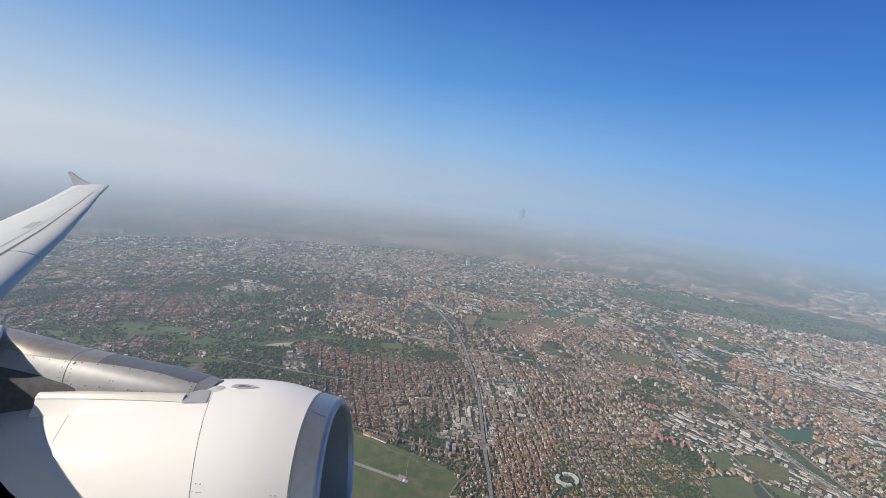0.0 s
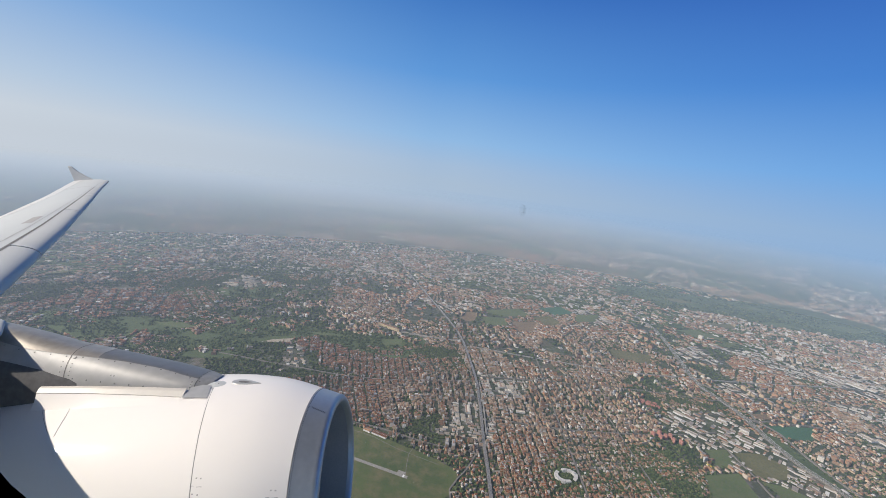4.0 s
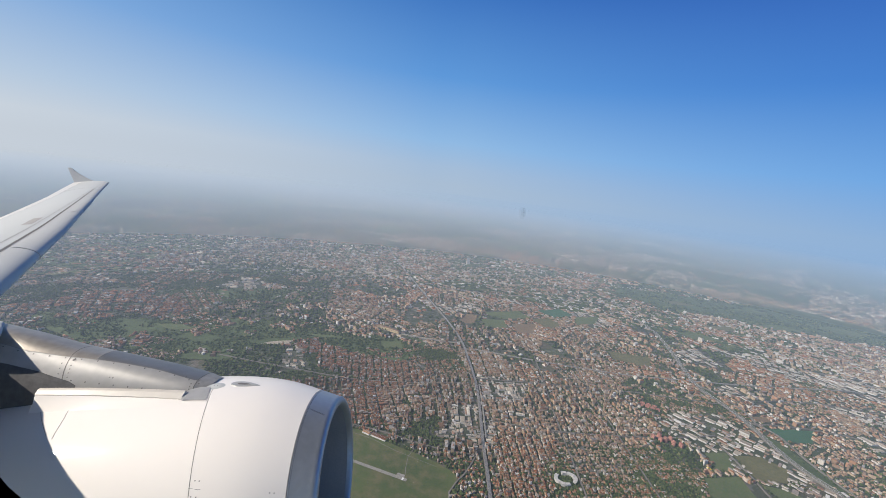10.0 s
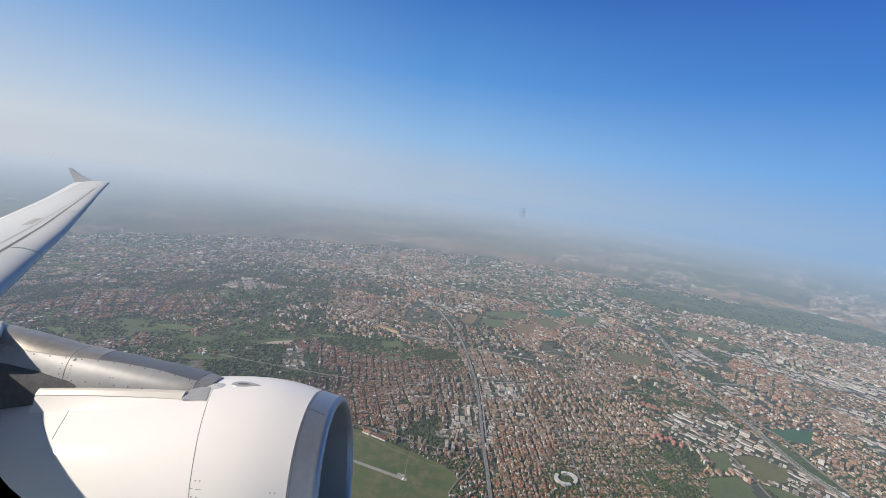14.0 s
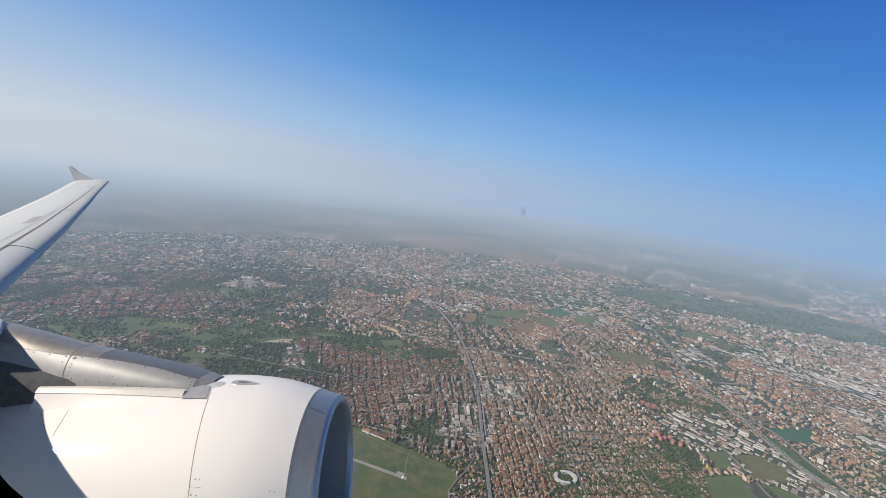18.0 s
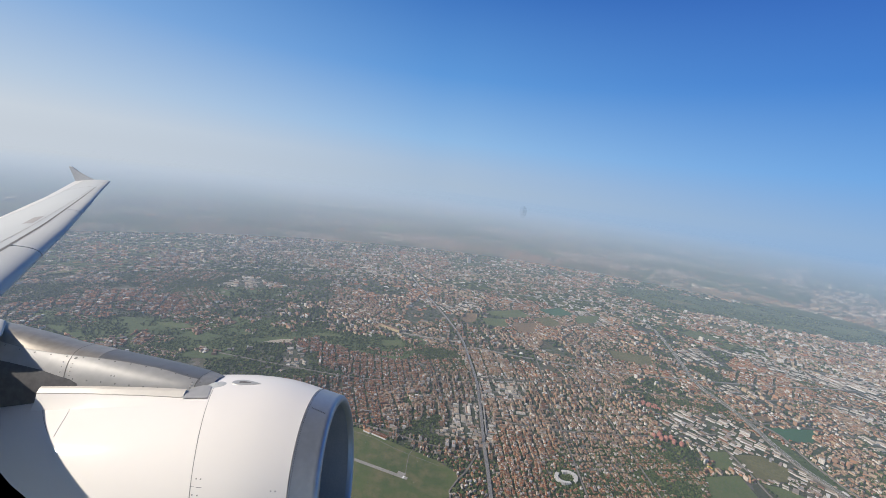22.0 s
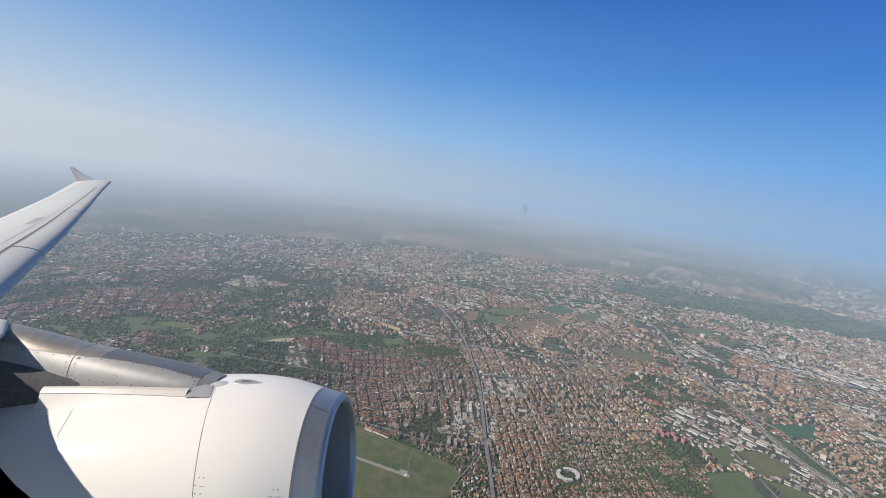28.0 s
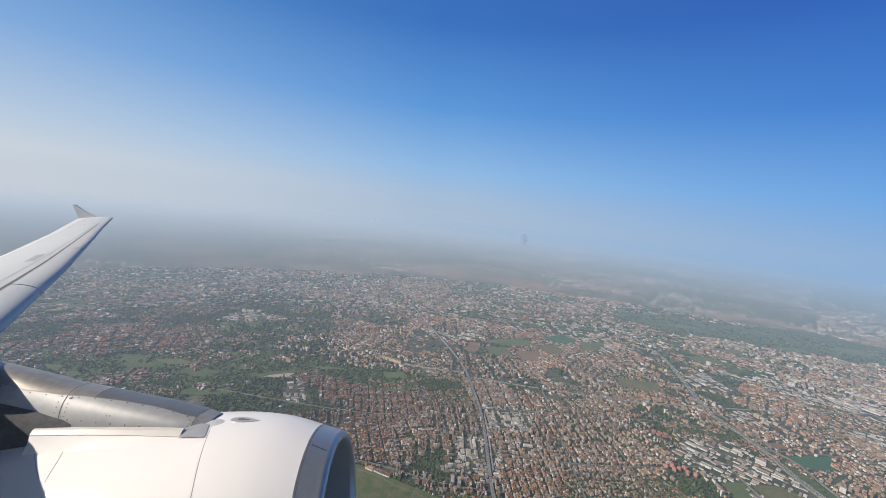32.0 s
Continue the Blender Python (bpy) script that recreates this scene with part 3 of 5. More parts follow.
# quarters of the town: place, kind and street direction
QUARTERS = [
    (22, 203, "yard", 0.05), (24, 190, "yard", 0.08), (8, 205, "flats", 0.1), (16.5, 233.5, "flats", 0.1), (-9.1, 216, "dense", 0.35), (-37.5, 206.4, "dense", 0.3), (-62.7, 216.8, "flats", 0.3), (-24, 243.1, "dense", 0.2),
    (52.1, 243.9, "yard", 0.1), (55.1, 212.5, "dense", 0.08), (50.1, 181.7, "dense", 0.05), (48.3, 157.8, "dense", 0.05), (74, 235.1, "flats", 0.1), (93.1, 209.7, "dense", 0.1),
    (90.5, 182.6, "villa", 0.1), (71.5, 166.3, "villa", 0.1), (101.2, 158.8, "villa", 0.15), (122.1, 183.3, "villa", 0.2), (127, 159.3, "villa", 0.1), (123.8, 214.2, "dense", 0.2),
    (103.4, 246.8, "flats", 0.1), (133.8, 203.1, "flats", 0.3), (142.4, 248, "flats", 0.4), (166.2, 232.6, "yard", 0.75), (186, 230.9, "yard", 0.75), (188.6, 212.1, "yard", 0.75), (158.8, 220.4, "yard", 0.7),
    (227.5, 250.5, "dense", 0.4), (245.1, 217.4, "villa", 0.3), (237.3, 193.8, "villa", 0.3), (266.4, 202.4, "dense", 0.2), (289.3, 226.1, "yard", 0.2), (269.5, 255.4, "dense", 0.3), (306.1, 252.8, "villa", 0.2),
    (246.9, 279.6, "flats", 0.2), (224.6, 282.4, "yard", 0.3), (178.7, 270.4, "flats", 0.3), (75.8, 277.5, "dense", 0.1), (126.3, 279.1, "dense", 0.1), (50.7, 276.7, "dense", 0.1), (1.1, 268.2, "villa", 0.3),
    (358.7, 324.4, "yard", 0.4), (324.2, 289.1, "villa", 0.4), (-102.2, 251.2, "flats", 0.3), (-88, 254, "yard", 0.5), (-81.4, 258.7, "dense", 0.3), (23.8, 161.3, "villa", 0.3), (23.5, 178.8, "flats", 0.1),
    (56.8, 326.1, "flats", 0.2), (89, 327.3, "dense", 0.2), (121.4, 328.5, "flats", 0.2), (44.6, 648.8, "yard", 0.3), (99.4, 721, "yard", 0.3), (238.8, 364.4, "yard", 0.3), (278.3, 372.2, "yard", 0.5), (0.8, 406, "yard", 0.6),
]
rng = np.random.default_rng(11)
for _ in range(640):
    d = 300 * (14.0 ** rng.random())
    a = radians(rng.uniform(-58, 60))
    QUARTERS.append((d * math.sin(a), d * math.cos(a), str(rng.choice(["dense", "villa", "flats", "yard", "green"], p=[0.30, 0.17, 0.20, 0.08, 0.25])), rng.uniform(0, 1.57)))
centres = np.array([(q[0], q[1]) for q in QUARTERS])
homes = {k: [] for k in ("tile", "flat", "shed")}
tree_spots = []
for i, (qx, qy, sort, turn) in enumerate(QUARTERS):
    d = math.hypot(qx, qy)
    step = max(1.12, 0.0052 * d) * {"dense": 1.0, "villa": 1.0, "flats": 1.5, "yard": 1.6, "green": 2.3}[sort] * rng.uniform(0.9, 1.25)
    reach = max(26, 0.13 * d)
    n = int(reach / step)
    u, v = np.meshgrid(np.arange(-n, n + 1), np.arange(-n, n + 1))
    u, v = u.ravel(), v.ravel()
    lot = (int(rng.integers(4, 8)), int(rng.integers(5, 10)))
    street = ((u % lot[0] == 0) | (v % lot[1] == 3)) if sort in ("dense", "villa") else (u % 4 == 0)
    jit = rng.uniform(-0.28, 0.28, (2, len(u))) * (1.3 if sort in ("villa", "green", "yard") else 1.05)
    lx, ly = (u + jit[0]) * step, (v + jit[1]) * step
    x = qx + lx * math.cos(turn) - ly * math.sin(turn)
    y = qy + lx * math.sin(turn) + ly * math.cos(turn)
    mine = y > 95
    rivals = np.linalg.norm(centres - centres[i], axis=1)
    for j in np.where((rivals < 2.9 * reach) & (rivals > 0))[0]:
        mine &= (x - qx) ** 2 + (y - qy) ** 2 <= (x - centres[j, 0]) ** 2 + (y - centres[j, 1]) ** 2
    x, y, street = x[mine], y[mine], street[mine]
    leafy = greenness(x, y, d)
    built = ~street & (rng.random(len(x)) < {"dense": 0.88, "villa": 0.80, "flats": 0.80, "yard": 0.93, "green": 0.25}[sort]) & (leafy < {"dense": 0.62, "villa": 0.55, "flats": 0.56, "yard": 0.70, "green": 0.5}[sort] + float(np.interp(d, (200, 300), (0.07, 0.015))))
    green = ~built & (leafy > 0.30) & (rng.random(len(x)) < {"dense": 0.35, "villa": 0.8, "flats": 0.7, "yard": 0.3, "green": 0.55}[sort])
    tree_spots.append(np.stack([x[green], y[green], np.full(green.sum(), step)], 1))
    if sort in ("villa", "dense", "flats", "green"):
        for turn_ in range(3 if d < 600 else 2):
            k = rng.random(len(x)) < {"villa": 0.85, "dense": 0.25, "flats": 0.5, "green": 0.45}[sort] * np.clip(leafy * 3.2 - 0.7, 0.15, 1.6)
            o = rng.uniform(-0.6, 0.6, (k.sum(), 2)) * step
            tree_spots.append(np.stack([x[k] + o[:, 0], y[k] + o[:, 1], np.full(k.sum(), step)], 1))
    x, y = x[built], y[built]
    m = len(x)
    if not m:
        continue
    t = np.full(m, turn) + (rng.random(m) < 0.45) * 1.5708 + rng.normal(0, 0.04, m)
    if sort in ("dense", "villa", "green"):
        snug = 1.14 if sort == "dense" else 1.0
        w = step * snug * rng.uniform(0.24, 0.40, m)
        l = step * snug * rng.uniform(0.30, 0.55 if sort == "dense" else 0.44, m) * np.where(rng.random(m) < 0.14, 1.9, 1.0)
        h = rng.uniform(0.45, 0.9, m) if sort != "dense" else rng.uniform(0.6, 1.5, m)
        kind = np.where(rng.random(m) < (0.80 if sort != "green" else 0.6), 0, 1)
    elif sort == "flats":
        w = step * rng.uniform(0.15, 0.26, m)
        l = step * rng.uniform(0.28, 0.62, m)
        h = rng.choice([1.1, 1.5, 1.9, 2.6], m, p=[0.35, 0.35, 0.2, 0.1])
        kind = np.where(rng.random(m) < 0.45, 0, 1)
    else:
        w = step * rng.uniform(0.16, 0.46, m)
        l = step * rng.uniform(0.25, 0.85, m)
        h = rng.uniform(0.3, 0.6, m)
        kind = np.where(rng.random(m) < 0.68, 2, 1)
    for key, value in (("tile", 0), ("flat", 1), ("shed", 2)):
        s = kind == value
        homes[key].append(np.stack([x[s], y[s], w[s], l[s], h[s], t[s], np.full(s.sum(), i % 5)], 1))


NAMED_SPOTS = [(-34.1, 318.1, 9.5), (23.2, 206.8, 5), (51.3, 242.4, 5.7), (56.2, 215.5, 4.2), (163.1, 236.2, 6.8), (157.6, 215.1, 6), (183.6, 235.3, 6.8), (195.4, 227.4, 5.1), (189.2, 214.4, 6.1),
               (68.8, 166.2, 6.8), (15.5, 178.6, 4.2), (137.9, 206.2, 9.4), (145.8, 245.2, 7.5), (43.3, 650.4, 7), (281.5, 236.5, 7.8), (360.6, 323.8, 9.9)]
HAND_PICKED = (50, 112, 124, 170)
single_houses, singled = None, {}
for key in homes:
    a = np.concatenate(homes[key])
    ok = open_land(a[:, 0], a[:, 1]) & off_ways(a[:, 0], a[:, 1], np.minimum(a[:, 2], a[:, 3]) + 0.15)
    for sx, sy, r in NAMED_SPOTS:
        ok &= np.hypot(a[:, 0] - sx, a[:, 1] - sy) > r
    ok &= np.hypot(a[:, 0], a[:, 1]) < (880 if key == "tile" else 1300)
    a = a[ok]
    if key == "tile":
        x0, x1, y0, y1 = HAND_PICKED
        pick = (a[:, 0] > x0) & (a[:, 0] < x1) & (a[:, 1] > y0) & (a[:, 1] < y1)
        order = np.where(pick)[0][:280]
        single_houses = a[order]
        a = np.delete(a, order, 0)
    else:
        near_ = np.where((np.hypot(a[:, 0], a[:, 1]) < 330) & (a[:, 1] > 140) & (a[:, 0] > -60))[0]
        near_ = near_[np.argsort(np.hypot(a[near_, 0], a[near_, 1]))][:220]
        singled[key] = a[near_]
        a = np.delete(a, near_, 0)
    homes[key] = a
single_flats, single_sheds = singled["flat"], singled["shed"]

a = homes["tile"]
n = len(a)
r1 = np.random.default_rng(3)
v = blocks(a[:, 0], a[:, 1], a[:, 2], a[:, 3], a[:, 4], a[:, 2] * 0.5, a[:, 5], np.where(r1.random(n) < 0.4, 0.5, 0.0), GABLE)
for tints, roof, label in (((0, 1, 2), TILE_ROOF, "dense quarters of plastered houses with terracotta roofs"), ((3,), BROWN_ROOF, "quarters of plastered houses with weathered brown roofs"), ((4,), PALE_ROOF, "quarters of plastered houses with sun-bleached roofs")):
    s = np.isin(a[:, 6], tints)
    tagged(new("tiled_houses", fast_mesh("tiled_houses", v[s], GABLE_FACES, GABLE_SLOTS, [PLASTER_WALL, roof])), label, "houses", kind="stuff")
a = homes["flat"]
v = blocks(a[:, 0], a[:, 1], a[:, 2], a[:, 3], a[:, 4], a[:, 4] * 0, a[:, 5], a[:, 4] * 0, GABLE[:8])
tagged(new("apartment_houses", fast_mesh("apartment_houses", v, FLAT_FACES, FLAT_SLOTS, [PLASTER_WALL, FLAT_ROOF])), "pale plastered apartment houses with flat roofs", "apartments", kind="stuff")
a = homes["shed"]
v = blocks(a[:, 0], a[:, 1], a[:, 2], a[:, 3], a[:, 4], a[:, 2] * 0.12, a[:, 5], a[:, 4] * 0, GABLE)
tagged(new("sheds", fast_mesh("sheds", v, GABLE_FACES, GABLE_SLOTS, [CONCRETE_WALL, METAL_ROOF])), "pale industrial sheds with low metal roofs", "sheds", kind="stuff")

# ---- far districts: long roofs and tree belts, broader the farther they lie ----
r4 = np.random.default_rng(17)
def far_blocks(count, near, wide, deep, low, high, keep):
    d = 1 / (1 / near - r4.random(count) * (1 / near - 1 / 3600))
    q = np.radians(r4.uniform(-60, 62, count))
    x, y = d * np.sin(q), d * np.cos(q)
    ok = open_land(x, y) & off_ways(x, y, d * 0.004) & keep(patches(x, y, 210.0, 31) * 0.4 + patches(x, y, 70.0, 32) * 0.3 + r4.random(count) * 0.3)
    x, y, d, q = x[ok], y[ok], d[ok], q[ok]
    n_ = len(x)
    w, l = d * r4.uniform(*wide, n_), d * d / 89000 * r4.uniform(*deep, n_)
    return x, y, w, l, r4.uniform(low, high, n_), -q + r4.normal(0, 0.25, n_)


for name, count, near, wide, deep, roof, wall, label, keep in (
        ("distant_roofs", 9000, 520, (0.0009, 0.0030), (0.2, 0.7), PALE_ROOF, PLASTER_WALL, "far terracotta districts fading into haze", lambda g: g > 0.45),
        ("distant_apartments", 17000, 520, (0.0008, 0.0026), (0.15, 0.5), FLAT_ROOF, PLASTER_WALL, "far pale apartment districts fading into haze", lambda g: g > 0.46),
        ("distant_sheds", 8000, 480, (0.0015, 0.0060), (0.3, 0.9), METAL_ROOF, CONCRETE_WALL, "far white industrial roofs fading into haze", lambda g: g > 0.49),
        ("distant_tree_belts", 26000, 480, (0.0025, 0.0090), (0.3, 1.2), LEAVES, LEAVES, "far dark tree belts fading into haze", lambda g: g < 0.55)):
    x, y, w, l, h, t = far_blocks(count, near, wide, deep, 0.6, 3.4 if name == "distant_apartments" else 1.5, keep)
    v = blocks(x, y, w, l, h, h * 0, t, h * 0, GABLE[:8])
    tagged(new(name, fast_mesh(name, v, FLAT_FACES, FLAT_SLOTS, [wall, roof])), label, "districts" if wall is not LEAVES else "trees", kind="stuff")

# ---- trees ----
spots = np.concatenate(tree_spots)
ok = off_ways(spots[:, 0], spots[:, 1], np.full(len(spots), 0.4)) & open_land(spots[:, 0], spots[:, 1])
ok &= np.hypot(spots[:, 0], spots[:, 1]) < 1350
spots = spots[ok]
extra = []
r2 = np.random.default_rng(5)
for poly, count, size in ((PARK, 8000, 2.3), (PARK_FAR, 5000, 3.0), (WOOD, 14000, 5.0)):
    p = np.array(softened(poly, 2, 0.0))
    lo, hi = p.min(0), p.max(0)
    q = r2.uniform(lo, hi, (count, 2))
    q = q[inside(p, q[:, 0], q[:, 1])]
    keep = np.array([noise.noise(Vector((x * 0.06, y * 0.06, 2.0))) > -0.06 - 0.25 * noise.noise(Vector((x * 0.012, y * 0.012, 5.0))) for x, y in q])
    q = q[keep]
    extra.append(np.stack([q[:, 0], q[:, 1], np.full(len(q), size)], 1))
for line, width in WAYS[:3]:
    s = np.repeat(line, 2, 0) + r2.normal(0, 1.0, (len(line) * 2, 2))
    extra.append(np.stack([s[:, 0], s[:, 1], np.full(len(s), 2.0)], 1))
hedge = curve_points([(-33.8, 184.5), (-10.2, 175.7), (9.4, 168.2), (20.2, 161.2), (16.8, 146.6)], 0.7)
extra.append(np.concatenate([np.stack([hedge[:, 0] + r2.normal(0, 0.8, len(hedge)), hedge[:, 1] + r2.normal(0, 0.5, len(hedge)), np.full(len(hedge), 2.0)], 1) for _ in range(2)]))
for (cx, cy, sx, sy, c) in ((22.7, 169.3, 4.2, 4.2, 160), (-44, 134, 11.9, 5.1, 260), (-7.7, 141.2, 6.8, 2.6, 160), (143.9, 192.4, 4.3, 2.6, 110), (173.1, 177.3, 2.7, 4.4, 90), (215.2, 205, 2.2, 14, 220), (234.2, 173.7, 5.4, 7.2, 200), (186.1, 183.9, 7.9, 1.8, 90), (129.9, 196.8, 10.3, 3.4, 200), (-59.3, 198.3, 16.6, 4.1, 260)):
    extra.append(np.stack([r2.normal(cx, sx, c), r2.normal(cy, sy, c), np.full(c, 2.0)], 1))
more = np.concatenate(extra)
more = more[off_ways(more[:, 0], more[:, 1], np.full(len(more), 0.5))]
lawn = np.zeros(len(more), bool)
for (name, outline, mat, label), poly in zip(FIELDS, KEEP_CLEAR):
    if mat is not PARKLAND:
        lawn |= inside(poly, more[:, 0], more[:, 1])
more = more[~lawn & ~(settled(more[:, 0], more[:, 1]) & (r2.random(len(more)) < 0.75))]
spots = np.concatenate([spots, more])
PHI = (1 + 5 ** 0.5) / 2
ICO = np.array([(-1, PHI, 0), (1, PHI, 0), (-1, -PHI, 0), (1, -PHI, 0), (0, -1, PHI), (0, 1, PHI), (0, -1, -PHI), (0, 1, -PHI), (PHI, 0, -1), (PHI, 0, 1), (-PHI, 0, -1), (-PHI, 0, 1)]) / 1.9
ICO_FACES = [(0, 11, 5), (0, 5, 1), (0, 1, 7), (0, 7, 10), (0, 10, 11), (1, 5, 9), (5, 11, 4), (11, 10, 2), (10, 7, 6), (7, 1, 8), (3, 9, 4), (3, 4, 2), (3, 2, 6), (3, 6, 8), (3, 8, 9), (4, 9, 5), (2, 4, 11), (6, 2, 10), (8, 6, 7), (9, 8, 1)]
OCT = np.array([(1, 0, 0), (0, 1, 0), (-1, 0, 0), (0, -1, 0), (0, 0, 1), (0, 0, -1)], float)
OCT_FACES = [(0, 1, 4), (1, 2, 4), (2, 3, 4), (3, 0, 4), (1, 0, 5), (2, 1, 5), (3, 2, 5), (0, 3, 5)]
far = np.hypot(spots[:, 0], spots[:, 1]) > 340
for name, s, corners, faces, label in (("trees", spots[~far], ICO, ICO_FACES, "dark green street and garden trees"), ("distant_trees", spots[far], OCT, OCT_FACES, "dark woods and street trees fading into haze")):
    size = np.maximum(s[:, 2], 1.7) * r2.uniform(0.15, 0.34, len(s))
    v = corners[None] * (1 + r2.uniform(-0.35, 0.35, (len(s), len(corners), 1)))
    v = v * size[:, None, None] * np.stack([r2.uniform(0.8, 1.3, len(s)), r2.uniform(0.8, 1.3, len(s)), r2.uniform(0.7, 1.1, len(s))], 1)[:, None]
    v[:, :, 2] *= np.minimum(1.0, 1.6 / size)[:, None]
    v[:, :, 2] += np.minimum(size, 1.6)[:, None] * 0.75
    v[:, :, 0] += s[:, 0][:, None]
    v[:, :, 1] += s[:, 1][:, None]
    tagged(new(name, fast_mesh(name, v, faces, [0] * len(faces), [LEAVES])), label, "trees", kind="stuff")


# ---- single buildings ----
def house(w, l, h, rise, hip):
    ob = thing("house", pose(0, 0, -50), "small plastered house with a terracotta tiled roof", "house", "houses of the villa quarter")
    bm = bmesh.new()
    box(bm, -w, w, -l, l, 0, h)
    part("wall", bm, PLASTER_WALL_OWN, ob)
    bm = bmesh.new()
    o = 0.06
    e = [bm.verts.new(p) for p in ((-w - o, -l - o, h), (w + o, -l - o, h), (w + o, l + o, h), (-w - o, l + o, h))]
    r = [bm.verts.new(p) for p in ((0, -l * (1 - hip) - o, h + rise), (0, l * (1 - hip) + o, h + rise))]
    for f in ((e[0], e[1], r[0]), (e[1], e[2], r[1], r[0]), (e[2], e[3], r[1]), (e[3], e[0], r[0], r[1]), (e[3], e[2], e[1], e[0])):
        bm.faces.new(f)
    part("roof", bm, TILE_ROOF_OWN, ob)
    bm = bmesh.new()
    box(bm, w * 0.3, w * 0.3 + 0.09, l * 0.2, l * 0.2 + 0.09, h + rise * 0.4, h + rise * 1.25)
    part("chimney", bm, PLASTER_WALL_OWN, ob)
    return ob


models = [house(0.36, 0.46, 0.6, 0.21, 0.5), house(0.32, 0.6, 0.62, 0.19, 0.0), house(0.42, 0.5, 0.75, 0.23, 0.55), house(0.38, 0.72, 0.95, 0.21, 0.35), house(0.30, 0.42, 0.5, 0.18, 0.0)]
used = [False] * len(models)
for i, (x, y, w, l, h, t, _) in enumerate(single_houses):
    k = i % len(models)
    place = pose(x, y, 0, 0, 0, math.degrees(t))
    if used[k]:
        copy_thing(models[k], place)
    else:
        models[k].matrix_basis, used[k] = place, True


def small_block(w, l, h, floors):
    ob = thing("apartment_house", pose(0, 0, -60), "plain plastered apartment house with a flat roof", "apartment house", "apartment houses of the suburb")
    bm = bmesh.new()
    box(bm, -w, w, -l, l, 0, h)
    part("wall", bm, PLASTER_WALL_OWN, ob)
    bm = bmesh.new()
    box(bm, -w - 0.03, w + 0.03, -l - 0.03, l + 0.03, h, h + 0.06)
    part("roof", bm, FLAT_ROOF_OWN, ob)
    bm = bmesh.new()
    box(bm, -w * 0.35, w * 0.25, -l * 0.15, l * 0.2, h + 0.06, h + 0.28)
    part("stair_head", bm, PLASTER_WALL_OWN, ob)
    for f in range(floors):
        bm = bmesh.new()
        z = h * (f + 0.6) / floors
        for s in (-1, 1):
            box(bm, s * w - 0.05, s * w + 0.05, -l * 0.8, l * 0.8, z - 0.05, z + 0.05)
        part("balcony_band", bm, CONCRETE_WALL, ob)
    return ob


def small_shed(w, l, h):
    ob = thing("shed", pose(0, 0, -70), "pale industrial shed with a low metal roof", "shed", "sheds of the industrial quarter")
    bm = bmesh.new()
    box(bm, -w, w, -l, l, 0, h)
    part("wall", bm, CONCRETE_WALL, ob)
    bm = loft([[(-w * 1.03, y, h), (-w * 1.03, y, h + 0.04), (0, y, h + w * 0.16), (w * 1.03, y, h + 0.04), (w * 1.03, y, h)] for y in (-l * 1.02, l * 1.02)], True, True)
    roof_ = part("roof", bm, METAL_ROOF_OWN, ob)
    bm = bmesh.new()
    for s in (-0.6, -0.2, 0.2, 0.6):
        box(bm, w * 0.25, w * 0.55, l * (s - 0.12), l * (s + 0.12), h + 0.02, h + w * 0.13)
    part("roof_light", bm, STEEL, roof_, "grey strip of roof lights")
    return ob


def spread(models, rows):
    """Each row of the plan takes the model nearest to its own size."""
    used = [False] * len(models)
    sizes = np.array([m["half"] for m in models])
    for x, y, w, l, h, t, _ in rows:
        k = int(np.argmin(((sizes - (w, l, h)) ** 2).sum(1)))
        place = pose(x, y, 0, 0, 0, math.degrees(t))
        if used[k]:
            copy_thing(models[k], place)
        else:
            models[k].matrix_basis, used[k] = place, True
    for m, taken in zip(models, used):
        if not taken:
            for o in (*m.children_recursive, m):
                bpy.data.objects.remove(o)


for rows, maker, sizes in ((single_flats, lambda w, l, h: small_block(w, l, h, max(2, round(h / 0.42))), [(w, l, h) for w in (0.27, 0.36) for l in (0.55, 0.9) for h in (1.1, 1.5, 2.1)]),
                           (single_sheds, small_shed, [(w, l, 0.45) for w in (0.35, 0.6) for l in (0.5, 0.85, 1.25)])):
    made_ = []
    for size in sizes:
        made_.append(maker(*size))
        made_[-1]["half"] = size
    spread(made_, rows)


def warehouse(x, y, turn, w, l, h, bays, label, roof=None, wall=None):
    """A shed of several parallel bays, with low ridges and roof lights."""
    ob = thing("warehouse", pose(x, y, 0, 0, 0, turn), label, "warehouse")
    bm = bmesh.new()
    box(bm, -w, w, -l, l, 0, h)
    part("wall", bm, wall or CONCRETE_WALL, ob)
    bw = 2 * w / bays
    for b in range(bays):
        cx = -w + bw * (b + 0.5)
        bm = loft([[(cx - bw / 2, s * l * 1.01, h), (cx - bw / 2, s * l * 1.01, h + 0.06), (cx, s * l * 1.01, h + bw * 0.11), (cx + bw / 2, s * l * 1.01, h + 0.06), (cx + bw / 2, s * l * 1.01, h)] for s in (-1, 1)], True, True)
        bay = part("roof", bm, roof or METAL_ROOF_OWN, ob)
        bm = bmesh.new()
        for s in np.linspace(-0.75, 0.75, 5):
            box(bm, cx - bw * 0.08, cx + bw * 0.08, s * l - l * 0.07, s * l + l * 0.07, h + bw * 0.09, h + bw * 0.13)
        part("roof_light", bm, STEEL, bay, "grey strip of roof lights")
    return ob


